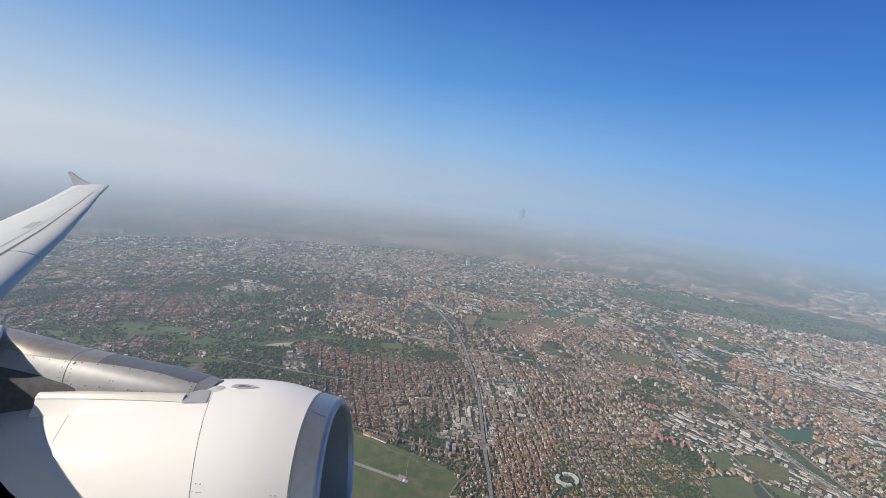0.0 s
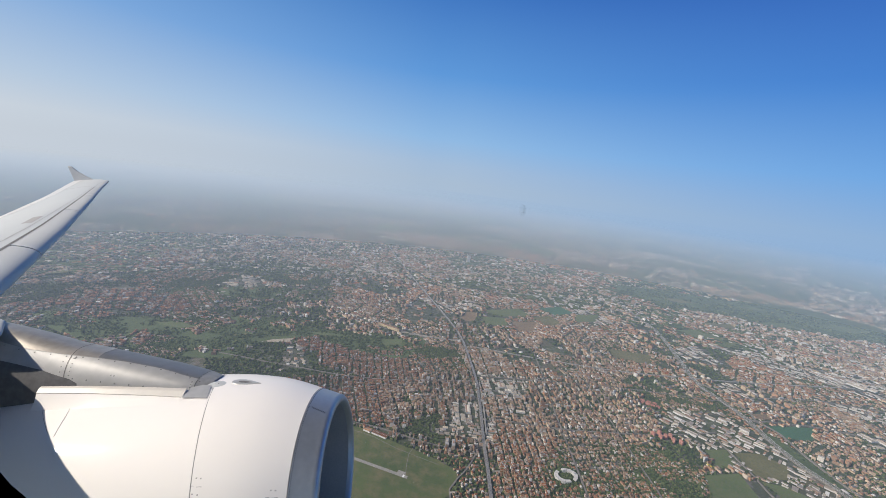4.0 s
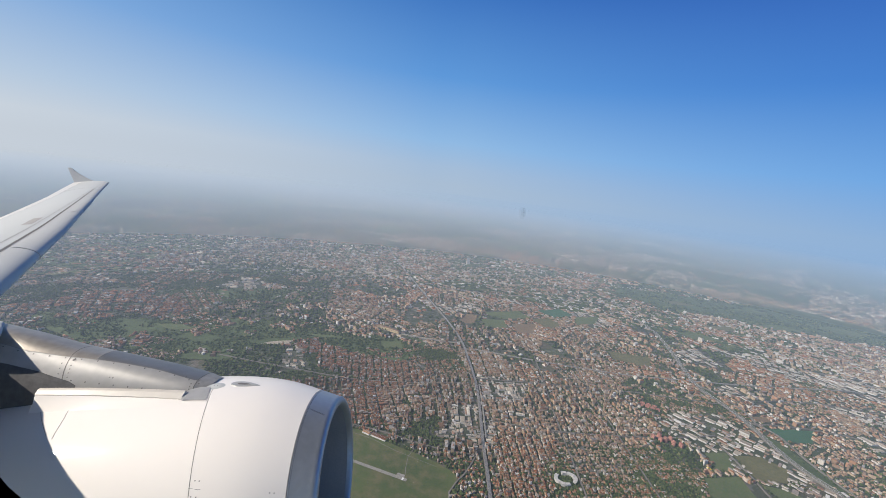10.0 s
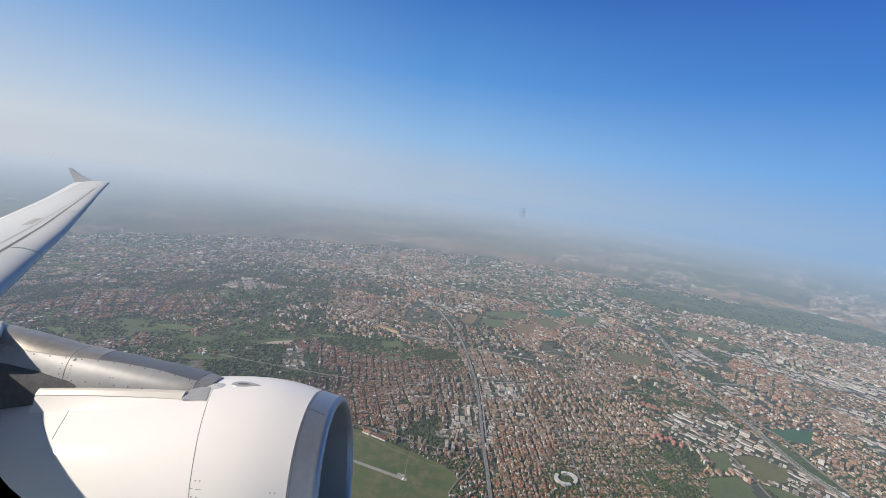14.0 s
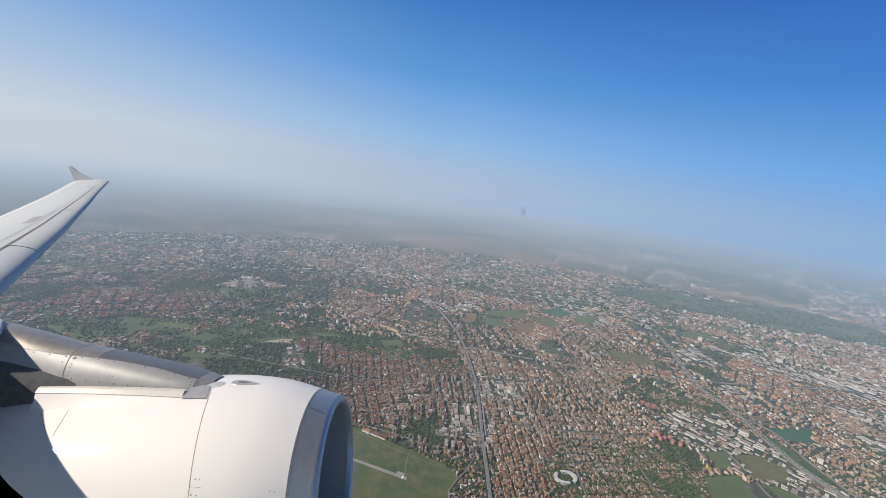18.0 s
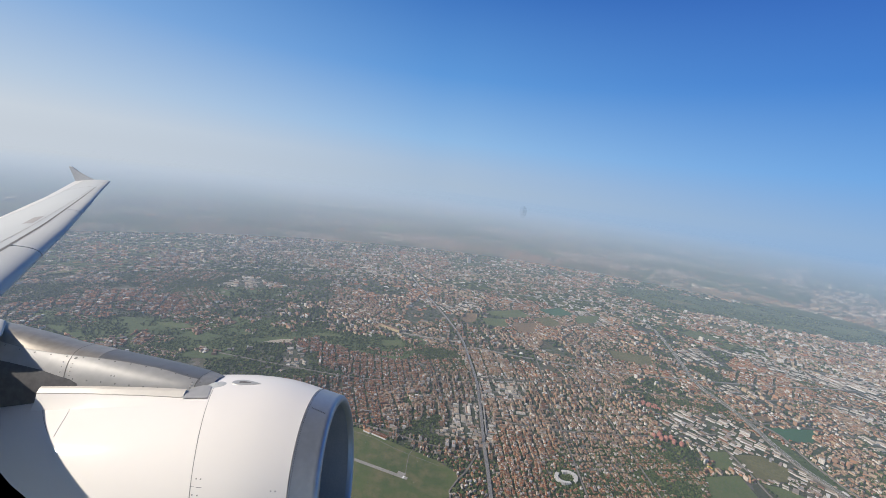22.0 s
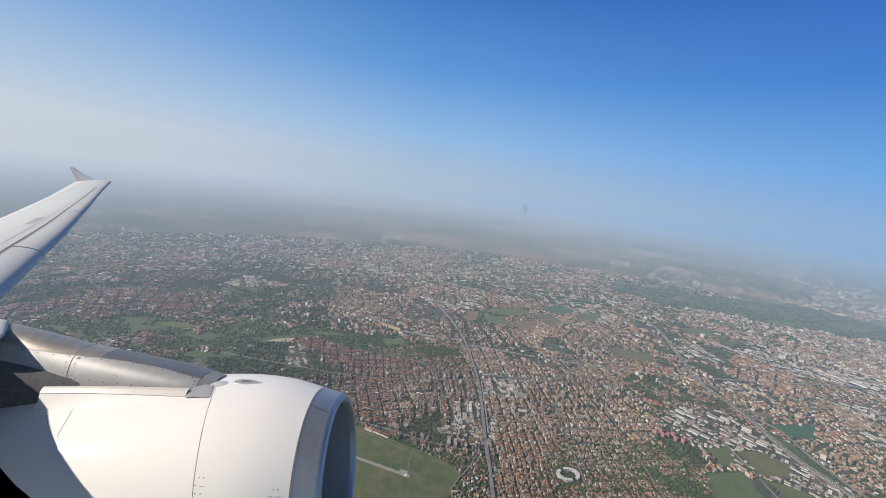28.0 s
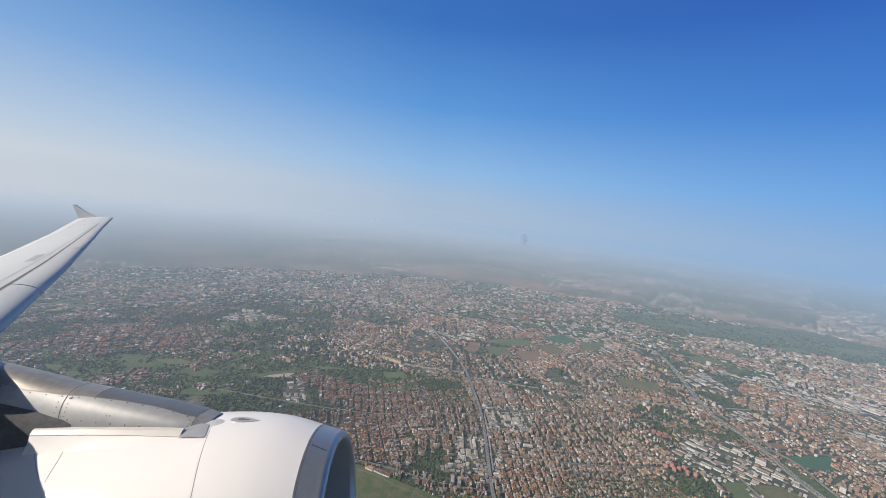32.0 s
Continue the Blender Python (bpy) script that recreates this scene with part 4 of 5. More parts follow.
SHED_ROWS = [
    (25.5, 211, 2, 1.33, 3.49, 0.83, 3), (22.6, 202.6, 2, 1.25, 3.01, 0.75, 3), (19, 209.3, 4, 1.16, 2.49, 0.75, 2), (19.5, 203.3, 4, 1.00, 1.83, 0.67, 2), (26.5, 203.1, 2, 0.84, 2.51, 0.67, 1),
    (48.6, 244.5, 6, 2.29, 2.79, 0.82, 4), (53.8, 243.2, 6, 1.97, 2.46, 0.82, 3), (53.1, 238.9, 6, 2.63, 1.48, 0.74, 3), (56.3, 215.9, 88, 1.00, 2.51, 0.75, 5),
    (160.2, 238.3, 40, 1.52, 2.87, 0.76, 2), (165, 234.8, 40, 1.69, 2.71, 0.85, 3), (166.2, 239.9, 40, 1.35, 2.20, 0.76, 2), (155.6, 216.6, 42, 1.88, 2.74, 0.77, 3), (160.5, 213.7, 42, 1.29, 2.23, 0.69, 2),
    (179.8, 237.4, 42, 1.70, 2.55, 0.76, 3), (184.7, 233.8, 42, 1.53, 2.90, 0.77, 3), (187.7, 237.6, 42, 1.28, 2.21, 0.77, 2), (195.2, 228.9, 44, 1.54, 2.57, 0.77, 2), (192.2, 225.1, 44, 1.37, 2.40, 0.69, 2),
    (187.1, 216.6, 46, 1.73, 2.76, 0.78, 3), (192.1, 212.9, 46, 1.39, 2.60, 0.78, 2), (185.9, 212, 46, 1.21, 2.25, 0.69, 2),
    (279.4, 237.9, 12, 2.60, 3.90, 0.87, 4), (285.7, 234.4, 12, 1.91, 3.13, 0.78, 3), (358.7, 324.4, 25, 3.29, 5.76, 0.99, 5), (365.9, 320.7, 25, 2.15, 4.13, 0.91, 3),
]
for x, y, t, w, l, h, b in SHED_ROWS:
    warehouse(x, y, t, w, l, h, b, "pale warehouse with parallel low metal roofs")


def slab(x, y, turn, w, l, h, floors, label, wall, roof, group):
    """An apartment slab with balcony bands, a stair core and a lift house on its roof."""
    ob = thing("apartment_block", pose(x, y, 0, 0, 0, turn), label, "apartment block", group)
    bm = bmesh.new()
    box(bm, -w, w, -l, l, 0, h)
    part("wall", bm, wall, ob)
    bm = bmesh.new()
    box(bm, -w - 0.05, w + 0.05, -l - 0.05, l + 0.05, h, h + 0.12)
    part("roof", bm, roof, ob)
    bm = bmesh.new()
    box(bm, -w * 0.4, w * 0.4, -l * 0.2, l * 0.2, h + 0.12, h + 0.45)
    part("lift_house", bm, wall, ob)
    for f in range(floors):
        z = h * (f + 0.62) / floors
        bm = bmesh.new()
        box(bm, -w - 0.12, w + 0.12, -l * 0.9, l * 0.9, z - 0.035, z + 0.035)
        part("balcony_band", bm, roof, ob)
    return ob


for i, (x, y) in enumerate([(129.6, 209.1), (132.9, 207.3), (136, 208.1), (138.9, 205.5), (142.6, 204.4), (133.9, 211.1), (139.4, 209.3)]):
    slab(x, y, 24 + 4 * (i % 2), 0.62, 1.02, 2.5, 8, "tall salmon brick apartment block", PINK_WALL, PINK_ROOF, "salmon apartment blocks")
for i, (x, y) in enumerate([(140.8, 246.5), (143.6, 245.1), (146.4, 243.7), (149.1, 242.4), (142.3, 248.7), (145.5, 247.3), (148.7, 246)]):
    slab(x, y, 55, 0.48, 1.28, 1.35, 5, "red-brown apartment slab in a close row", PINK_WALL, PINK_ROOF, "red-brown apartment slabs")
for x, y in ((14, 177.8), (17.1, 177.4)):
    slab(x, y, -2, 0.7, 2.45, 2.1, 8, "long pale apartment slab beside the airfield", PLASTER_WALL_OWN, FLAT_ROOF, "pale slabs beside the airfield")
slab(43.3, 650.4, 10, 2.63, 1.75, 11.08, 18, "tall white tower block far off in haze", CONCRETE_WALL, METAL_ROOF_OWN, "far tower")
for i in range(26):
    d, aa = 420 * (3.4 ** rng.random()), radians(rng.uniform(-48, 40))
    k = min(d / 260, 1.7)
    slab(d * math.sin(aa), d * math.cos(aa), rng.uniform(0, 90), 0.8 * k, 1.2 * k, 2.6 * k, 6, "pale tower block above the suburbs", PLASTER_WALL_OWN, METAL_ROOF_OWN, "scattered tower blocks")

# the long tan palace at the edge of the park
palace = thing("palace", pose(-34.1, 318.1, 0, 0, 0, -26), "long tan palace with a hipped brown roof", "palace")
bm = bmesh.new()
box(bm, -8.5, 8.5, -1.1, 1.1, 0, 2.3)
part("wall", bm, TAN_WALL, palace)
bm = bmesh.new()
eaves = [bm.verts.new(p) for p in ((-8.6, -1.2, 2.3), (8.6, -1.2, 2.3), (8.6, 1.2, 2.3), (-8.6, 1.2, 2.3))]
ridge = [bm.verts.new(p) for p in ((-7.3, 0, 2.9), (7.3, 0, 2.9))]
for f in ((eaves[0], eaves[1], ridge[1], ridge[0]), (eaves[2], eaves[3], ridge[0], ridge[1]), (eaves[1], eaves[2], ridge[1]), (eaves[3], eaves[0], ridge[0]), (eaves[3], eaves[2], eaves[1], eaves[0])):
    bm.faces.new(f)
part("roof", bm, BROWN_ROOF, palace)
for k in np.linspace(-0.85, 0.85, 9):
    for z in (0.5, 1.2, 1.85):
        bm = bmesh.new()
        box(bm, k * 8.5 - 0.12, k * 8.5 + 0.12, -1.13, -1.07, z - 0.16, z + 0.16)
        part("window", bm, SEAM, palace)
# the ring-shaped white building in the villa quarter
ring = thing("ring_building", pose(68.5, 166.0, 0, 0, 0, 20), "white ring-shaped building round a courtyard", "building")
for i in range(12):
    if i in (3, 9):
        continue
    bm = bmesh.new()
    a0, a1 = 2 * math.pi * i / 12, 2 * math.pi * (i + 0.94) / 12
    rows = [[(r * 1.35 * math.cos(q), r * math.sin(q), z) for r, z in ((2.9, 0), (4.2, 0), (4.2, 1.3), (2.9, 1.3))] for q in np.linspace(a0, a1, 4)]
    part("wing", loft(rows, True, True), CONCRETE_WALL, ring, "white curved wing")
bm = bmesh.new()
bmesh.ops.create_circle(bm, cap_ends=True, segments=24, radius=2.7, matrix=Matrix.Translation((0, 0, 0.05)))
part("courtyard", bm, MEADOW, ring, "green courtyard lawn")
# hangars and a yellow hall
for i, (x, y) in enumerate(((-25.1, 181.2), (-20.7, 179.7), (-16.8, 178.1))):
    warehouse(x, y, 66, 1.3, 2.0, 0.8, 1, "low hangar with a red roof at the airfield edge", TILE_ROOF_OWN)
warehouse(148.0, 188.2, 30, 0.6, 1.15, 0.5, 1, "yellow roofed hall beside a meadow", YELLOW)
sheet("pond", softened([(298.4, 205.5), (305.5, 207.3), (308.6, 201.8), (302.6, 199.3)], 2), 0.62, WATER, "still dark pond among trees", "pond")

# ---- haze ----
def bearing(nt):
    """0 far towards the sun's side of the view, 1 far away from it, by the direction from the middle of the plan."""
    geo = nt.nodes.new("ShaderNodeNewGeometry")
    level = nt.nodes.new("ShaderNodeVectorMath")
    level.operation = "MULTIPLY"
    level.inputs[1].default_value = (1, 1, 0)
    nt.links.new(geo.outputs["Position"], level.inputs[0])
    way_ = nt.nodes.new("ShaderNodeVectorMath")
    way_.operation = "NORMALIZE"
    nt.links.new(level.outputs[0], way_.inputs[0])
    far_ = nt.nodes.new("ShaderNodeVectorMath")
    far_.operation = "LENGTH"
    nt.links.new(level.outputs[0], far_.inputs[0])
    side = nt.nodes.new("ShaderNodeSeparateXYZ")
    nt.links.new(way_.outputs[0], side.inputs[0])
    across = nt.nodes.new("ShaderNodeMapRange")
    across.inputs["From Min"].default_value, across.inputs["From Max"].default_value = -0.833, 0.875
    nt.links.new(side.outputs["X"], across.inputs["Value"])
    return across.outputs[0], far_.outputs["Value"], geo.outputs["Position"]


def calc(nt, kind, a, b):
    """One step of arithmetic on two sockets or numbers."""
    n = nt.nodes.new("ShaderNodeMath")
    n.operation = kind
    for slot, value in zip(n.inputs, (a, b)):
        if isinstance(value, (int, float)):
            slot.default_value = value
        else:
            nt.links.new(value, slot)
    return n.outputs[0]


# haze painted on one flat sheet: opacity and far glow grow with distance
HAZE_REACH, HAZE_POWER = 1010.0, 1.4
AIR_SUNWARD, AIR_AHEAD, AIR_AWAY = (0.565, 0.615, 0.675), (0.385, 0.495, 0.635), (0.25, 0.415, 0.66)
HAZE, nt, b, out = material("haze painted by distance")
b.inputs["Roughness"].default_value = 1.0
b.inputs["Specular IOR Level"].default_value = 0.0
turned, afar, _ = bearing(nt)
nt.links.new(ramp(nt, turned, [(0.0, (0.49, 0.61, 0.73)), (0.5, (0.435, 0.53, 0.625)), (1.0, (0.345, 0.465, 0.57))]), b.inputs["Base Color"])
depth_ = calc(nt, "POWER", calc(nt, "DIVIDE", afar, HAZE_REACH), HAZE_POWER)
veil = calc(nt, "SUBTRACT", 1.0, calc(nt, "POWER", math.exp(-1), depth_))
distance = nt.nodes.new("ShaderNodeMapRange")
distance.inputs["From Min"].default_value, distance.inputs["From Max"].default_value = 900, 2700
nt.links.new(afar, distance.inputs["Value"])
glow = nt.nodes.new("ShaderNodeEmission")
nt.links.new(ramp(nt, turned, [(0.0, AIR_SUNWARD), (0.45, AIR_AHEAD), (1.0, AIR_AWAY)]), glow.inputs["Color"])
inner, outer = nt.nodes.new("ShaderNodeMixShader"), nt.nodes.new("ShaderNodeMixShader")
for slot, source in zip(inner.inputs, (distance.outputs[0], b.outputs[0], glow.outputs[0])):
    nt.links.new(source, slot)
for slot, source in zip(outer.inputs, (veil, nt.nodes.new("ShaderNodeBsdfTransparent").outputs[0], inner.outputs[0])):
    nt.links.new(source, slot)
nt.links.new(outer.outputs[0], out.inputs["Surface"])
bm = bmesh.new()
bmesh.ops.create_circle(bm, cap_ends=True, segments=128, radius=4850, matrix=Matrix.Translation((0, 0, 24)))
haze = tagged(new("haze_layer", mesh_of("haze_layer", bm, HAZE)), "flat sheet over the plain with painted haze", "haze", kind="structure")
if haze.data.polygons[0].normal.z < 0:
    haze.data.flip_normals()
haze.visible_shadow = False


def hazy_sky(name, fade_by):
    """Glowing sky above the horizon: paler towards the sun, bluer away from it, clear at its upper rim."""
    m, nt, b, out = material(name)
    nt.nodes.remove(b)
    turned, _, spot = bearing(nt)
    place = nt.nodes.new("ShaderNodeSeparateXYZ")
    nt.links.new(spot, place.inputs[0])
    up = nt.nodes.new("ShaderNodeMapRange")
    up.inputs["From Min"].default_value, up.inputs["From Max"].default_value = 124, 124 + 4800
    nt.links.new(place.outputs["Z"], up.inputs["Value"])
    sunward = ramp(nt, up.outputs[0], [(0.0, AIR_SUNWARD), (0.035, (0.585, 0.64, 0.70)), (0.09, (0.475, 0.58, 0.71)), (0.235, (0.225, 0.40, 0.69)), (0.41, (0.085, 0.24, 0.545)), (0.69, (0.06, 0.17, 0.44))])
    ahead = ramp(nt, up.outputs[0], [(0.0, AIR_AHEAD), (0.04, (0.36, 0.49, 0.665)), (0.10, (0.27, 0.47, 0.74)), (0.245, (0.11, 0.305, 0.67)), (0.44, (0.045, 0.165, 0.50)), (0.69, (0.035, 0.12, 0.42))])
    away = ramp(nt, up.outputs[0], [(0.0, AIR_AWAY), (0.10, (0.14, 0.36, 0.74)), (0.265, (0.052, 0.20, 0.60)), (0.47, (0.030, 0.11, 0.45)), (0.69, (0.03, 0.10, 0.42))])
    first = ramp(nt, turned, [(0.0, (0,) * 3), (0.45, (1,) * 3)])
    second = ramp(nt, turned, [(0.5, (0,) * 3), (1.0, (1,) * 3)])
    glow = nt.nodes.new("ShaderNodeEmission")
    nt.links.new(mixed(nt, second, mixed(nt, first, sunward, ahead), away), glow.inputs["Color"])
    reach_ = nt.nodes.new("ShaderNodeMapRange")
    reach_.inputs["From Min"].default_value, reach_.inputs["From Max"].default_value = fade_by
    nt.links.new(place.outputs["Z"], reach_.inputs["Value"])
    mix = nt.nodes.new("ShaderNodeMixShader")
    nt.links.new(ramp(nt, reach_.outputs[0], [(0.0, (1, 1, 1)), (1.0, (0, 0, 0))]), mix.inputs[0])
    nt.links.new(nt.nodes.new("ShaderNodeBsdfTransparent").outputs[0], mix.inputs[1])
    nt.links.new(glow.outputs[0], mix.inputs[2])
    nt.links.new(mix.outputs[0], out.inputs["Surface"])
    return m


AROUND = np.linspace(0, 2 * math.pi, 193)[:-1]
SKY_WALL = hazy_sky("hazy sky above the horizon", (124 + 0.7 * 4800, 124 + 4800))
bm = loft([[(4800 * math.cos(q), 4800 * math.sin(q), z) for q in AROUND] for z in (-1, 124 + 4800)], True)
horizon = tagged(new("backdrop_sky", mesh_of("backdrop_sky", bm, SKY_WALL)), "pale haze and blue sky above the horizon", "backdrop", kind="structure")
horizon.visible_shadow = False

# ---- the aircraft: engine, pylon, wing and cabin wall (x forward, y up, z inboard) ----
aircraft = thing("aircraft", REST, "white airliner with a grey wing and a white engine", "aircraft")
AXIS = Matrix.Translation((0, -2.418, -4.3)) @ pose(0, 0, 0, 0, 1.33, 0) @ pose(0, 0, 0, 0, 0, 0.55)


def revolve(profile, segments=144, arc=(0.0, 2 * math.pi)):
    """A skin round the engine's axis from (x, radius) pairs."""
    full = abs(arc[1] - arc[0] - 2 * math.pi) < 1e-6
    qs = np.linspace(*arc, segments + 1)
    if full:
        qs = qs[:-1]
    bm = loft([[AXIS @ Vector((x, r * math.cos(q), r * math.sin(q))) for q in qs] for x, r in profile], full)
    return bm


def profile_radius(x):
    xs = [-5.2, -4.6, -4.0, -3.4, -2.8, -2.4, -2.125, -1.9, -1.7, -1.5, -1.338, -1.22, -1.15, -1.115]
    rs = [0.80, 0.93, 1.015, 1.055, 1.075, 1.078, 1.072, 1.050, 1.018, 0.962, 0.905, 0.868, 0.845, 0.822]
    return float(np.interp(x, xs, rs))


def smooth_profile(x0, x1, n):
    k = np.linspace(-0.10, 0.10, 9)
    out = []
    for x in np.linspace(x0, x1, n):
        out.append((x, float(np.mean([profile_radius(min(max(x + d, -5.2), -1.115)) for d in (k if -5.0 < x < -1.45 else k * 0.2)]))))
    return out


def on_skin(x, angle, lift=0.0):
    """A point of the engine skin: angle in degrees from straight up towards the cabin."""
    r = smooth_profile(x, x, 1)[0][1] + lift
    q = radians(angle)
    return AXIS @ Vector((x, r * math.cos(q), r * math.sin(q)))


def joint(q):
    """Where the slanting joint between the two cowls runs, by the angle round the engine."""
    return -2.34 + 0.29 * math.sin(q)


def cowl(x0, x1, n, segments=144):
    """A skin between two edges, each a number or a function of the angle."""
    rows = []
    for f in np.linspace(0, 1, n):
        row = []
        for q in np.linspace(0, 2 * math.pi, segments + 1)[:-1]:
            a, b = (e(q) if callable(e) else e for e in (x0, x1))
            row.append(on_skin(a + (b - a) * f, math.degrees(q)))
        rows.append(row)
    return loft(rows, True)


nacelle = part("engine_nacelle", cowl(joint, -1.345, 24), WHITE_SKIN, aircraft, "glossy white engine cowling", True)
part("reverser_cowl", cowl(-4.7, lambda q: joint(q) - 0.005, 36), WHITE_SKIN, nacelle, "white rear cowl", True)
lip = [(-1.341, profile_radius(-1.341) + 0.002)] + smooth_profile(-1.30, -1.16, 5) + [(-1.135, 0.843), (-1.116, 0.826), (-1.105, 0.803), (-1.103, 0.785), (-1.110, 0.767), (-1.13, 0.752), (-1.17, 0.742)]
part("inlet_lip", revolve(lip), LIP_METAL, nacelle, "bare brushed metal inlet lip", True)
part("inlet_liner", revolve([(-1.172, 0.741), (-1.35, 0.73), (-1.7, 0.735), (-2.1, 0.76)]), LINER, nacelle, "dark grey inlet liner", True)
part("fan_disc", revolve([(-2.08, 0.76), (-2.05, 0.5), (-1.98, 0.2), (-1.8, 0.02)], 48), LINER, nacelle, "dark fan and spinner", True)
part("core_nozzle", revolve([(-4.69, 0.90), (-4.7, 0.62), (-5.3, 0.48), (-5.9, 0.34), (-5.9, 0.02)], 64), LIP_METAL, nacelle, "metal core nozzle", True)
part("cowl_seam", loft([[on_skin(joint(q) + dx, math.degrees(q), -0.004) for q in np.linspace(0, 2 * math.pi, 145)[:-1]] for dx in (-0.012, 0.006)], True), SOFT_SEAM, nacelle, "dark joint between cowls")
part("lip_seam", revolve([(-1.350, 0.89), (-1.349, profile_radius(-1.35) + 0.001), (-1.344, profile_radius(-1.345) + 0.001), (-1.344, 0.89)]), SOFT_SEAM, nacelle, "dark joint behind the lip")


def dab(bm, x, angle, size, lift=0.003, long=1.0, across=1.0):
    """A small raised patch on the engine skin."""
    da = math.degrees(size * across / profile_radius(x))
    dx = size * long
    top = [on_skin(x + u * dx, angle + v * da, lift) for u, v in ((-1, -1), (1, -1), (1, 1), (-1, 1))]
    low = [on_skin(x + u * dx, angle + v * da, -0.01) for u, v in ((-1, -1), (1, -1), (1, 1), (-1, 1))]
    t, l = [bm.verts.new(p) for p in top], [bm.verts.new(p) for p in low]
    bm.faces.new(t)
    for i in range(4):
        bm.faces.new((t[i], t[(i + 1) % 4], l[(i + 1) % 4], l[i]))


bm = bmesh.new()
for i in range(150):
    dab(bm, -1.328, -60 + i * 1.25, 0.0032, 0.003)
part("rivet_row", bm, BOLT, nacelle, "row of dark rivets behind the lip")
bm = bmesh.new()
for i in range(9):
    dab(bm, -1.30 + i * 0.016, 16.5 + i * 0.25, 0.0036, 0.003, 0.7, 2.0)
part("drain_holes", bm, BOLT, nacelle, "short row of dark vent holes")
for x, a in ((-2.02, 62.5), (-1.435, 68.5)):
    for u, v, size, long, across in ((0, 0, 0.022, 1, 0.09), (-0.055, -0.4, 0.016, 1, 0.09), (0, -3.2, 0.005, 1, 1), (-0.035, -3.4, 0.005, 1, 1), (0, 3.0, 0.005, 1, 1), (-0.04, 2.7, 0.005, 1, 1)):
        bm = bmesh.new()
        dab(bm, x + u, a + v, size, 0.002, long, across)
        part("stencil_mark", bm, SOFT_SEAM, nacelle)


def skin_line(points, width, name, mat, parent, label="", lift=0.0025):
    """A thin joint drawn over the skin through (x, angle) places."""
    line = curve_points(points, 0.05)
    d = np.gradient(line * np.array([1, 0.0187]), axis=0)
    d /= np.linalg.norm(d, axis=1)[:, None]
    rows = []
    for (x, a), (dx, da) in zip(line, d):
        ox, oa = -da * width / 2, dx * width / 2 / 0.0187
        rows.append([on_skin(x - ox, a - oa, -0.006), on_skin(x - ox, a - oa, lift), on_skin(x + ox, a + oa, lift), on_skin(x + ox, a + oa, -0.006)])
    return part(name, loft(rows), mat, parent, label)


skin_line([(-3.99, 10.5), (-3.81, 21), (-3.64, 30.7), (-3.50, 38)], 0.0025, "panel_line", SOFT_SEAM, nacelle)
skin_line([(-3.60, 12), (-3.55, 18.5), (-3.47, 28), (-3.42, 40)], 0.0018, "panel_line", SOFT_SEAM, nacelle)
skin_line([(-3.93, 17.5), (-3.78, 18.5), (-3.60, 18)], 0.005, "panel_line", SOFT_SEAM, nacelle)
skin_line([(-2.85, 66), (-2.6, 68.5), (-2.45, 71)], 0.006, "panel_line", SOFT_SEAM, nacelle)
skin_line([(-2.60, 70), (-2.35, 72), (-2.2, 73)], 0.005, "panel_line", SOFT_SEAM, nacelle)

# flush scoop: a teardrop recess with a raised rim
def teardrop(x, angle, length, width, lift, n=28):
    pts = []
    for i in range(n):
        q = 2 * math.pi * i / n
        u = math.cos(q)
        w = math.sin(q) * (0.5 - 0.5 * u) ** 0.6
        pts.append(on_skin(x + u * length / 2, angle + math.degrees(w * width / 2 / 1.07), lift))
    return pts


rim, hole, floor_ = teardrop(-2.02, 4, 0.29, 0.17, 0.005), teardrop(-2.025, 4, 0.265, 0.14, 0.006), teardrop(-2.03, 4, 0.22, 0.10, 0.0045)
part("scoop_rim", loft([teardrop(-2.02, 4, 0.30, 0.18, -0.01), rim, hole], True), PYLON_SKIN, nacelle, "grey teardrop scoop rim", True)
part("scoop_floor", loft([hole, floor_], True, True), PYLON_SKIN, nacelle, "dark scoop recess")
bm = loft([teardrop(-2.035, 4, 0.13, 0.055, 0.0055), teardrop(-2.035, 4, 0.125, 0.05, 0.0075)], True, True)
part("scoop_slot", bm, SEAM, nacelle, "black intake slot")

# ---- pylon ----
PYLON_X = [-5.6, -5.0, -4.6, -4.2, -3.8, -3.4, -3.0, -2.8, -2.6, -2.5, -2.42, -2.34]
PYLON_TOP = [1.925, 1.813, 1.712, 1.608, 1.480, 1.382, 1.283, 1.233, 1.174, 1.145, 1.12, 1.093]
PYLON_W = [0.30, 0.30, 0.30, 0.30, 0.30, 0.295, 0.285, 0.275, 0.26, 0.24, 0.21, 0.17]
PYLON_LOW = [0.80, 0.84, 0.89, 0.945, 0.985, 1.005, 1.01, 1.005, 1.0, 0.99, 0.98, 0.97]


def pylon_at(x):
    return tuple(float(np.interp(x, PYLON_X, v)) for v in (PYLON_TOP, PYLON_W, PYLON_LOW))


def pylon_point(x, q, lift=0.0):
    """A point of the pylon's rounded skin: q degrees from its crest towards the cabin."""
    top, w, low = pylon_at(x)
    s, c = math.sin(radians(q)), math.cos(radians(q))
    return AXIS @ Vector((x, low + (top - low + lift) * abs(c) ** 0.8, (w + lift) * math.copysign(abs(s) ** 0.75, s)))


def pylon_rows(x0, x1, n, q0, q1, m, lift=0.0):
    return [[pylon_point(x, q, lift) for q in np.linspace(q0, q1, m)] for x in np.linspace(x0, x1, n)]


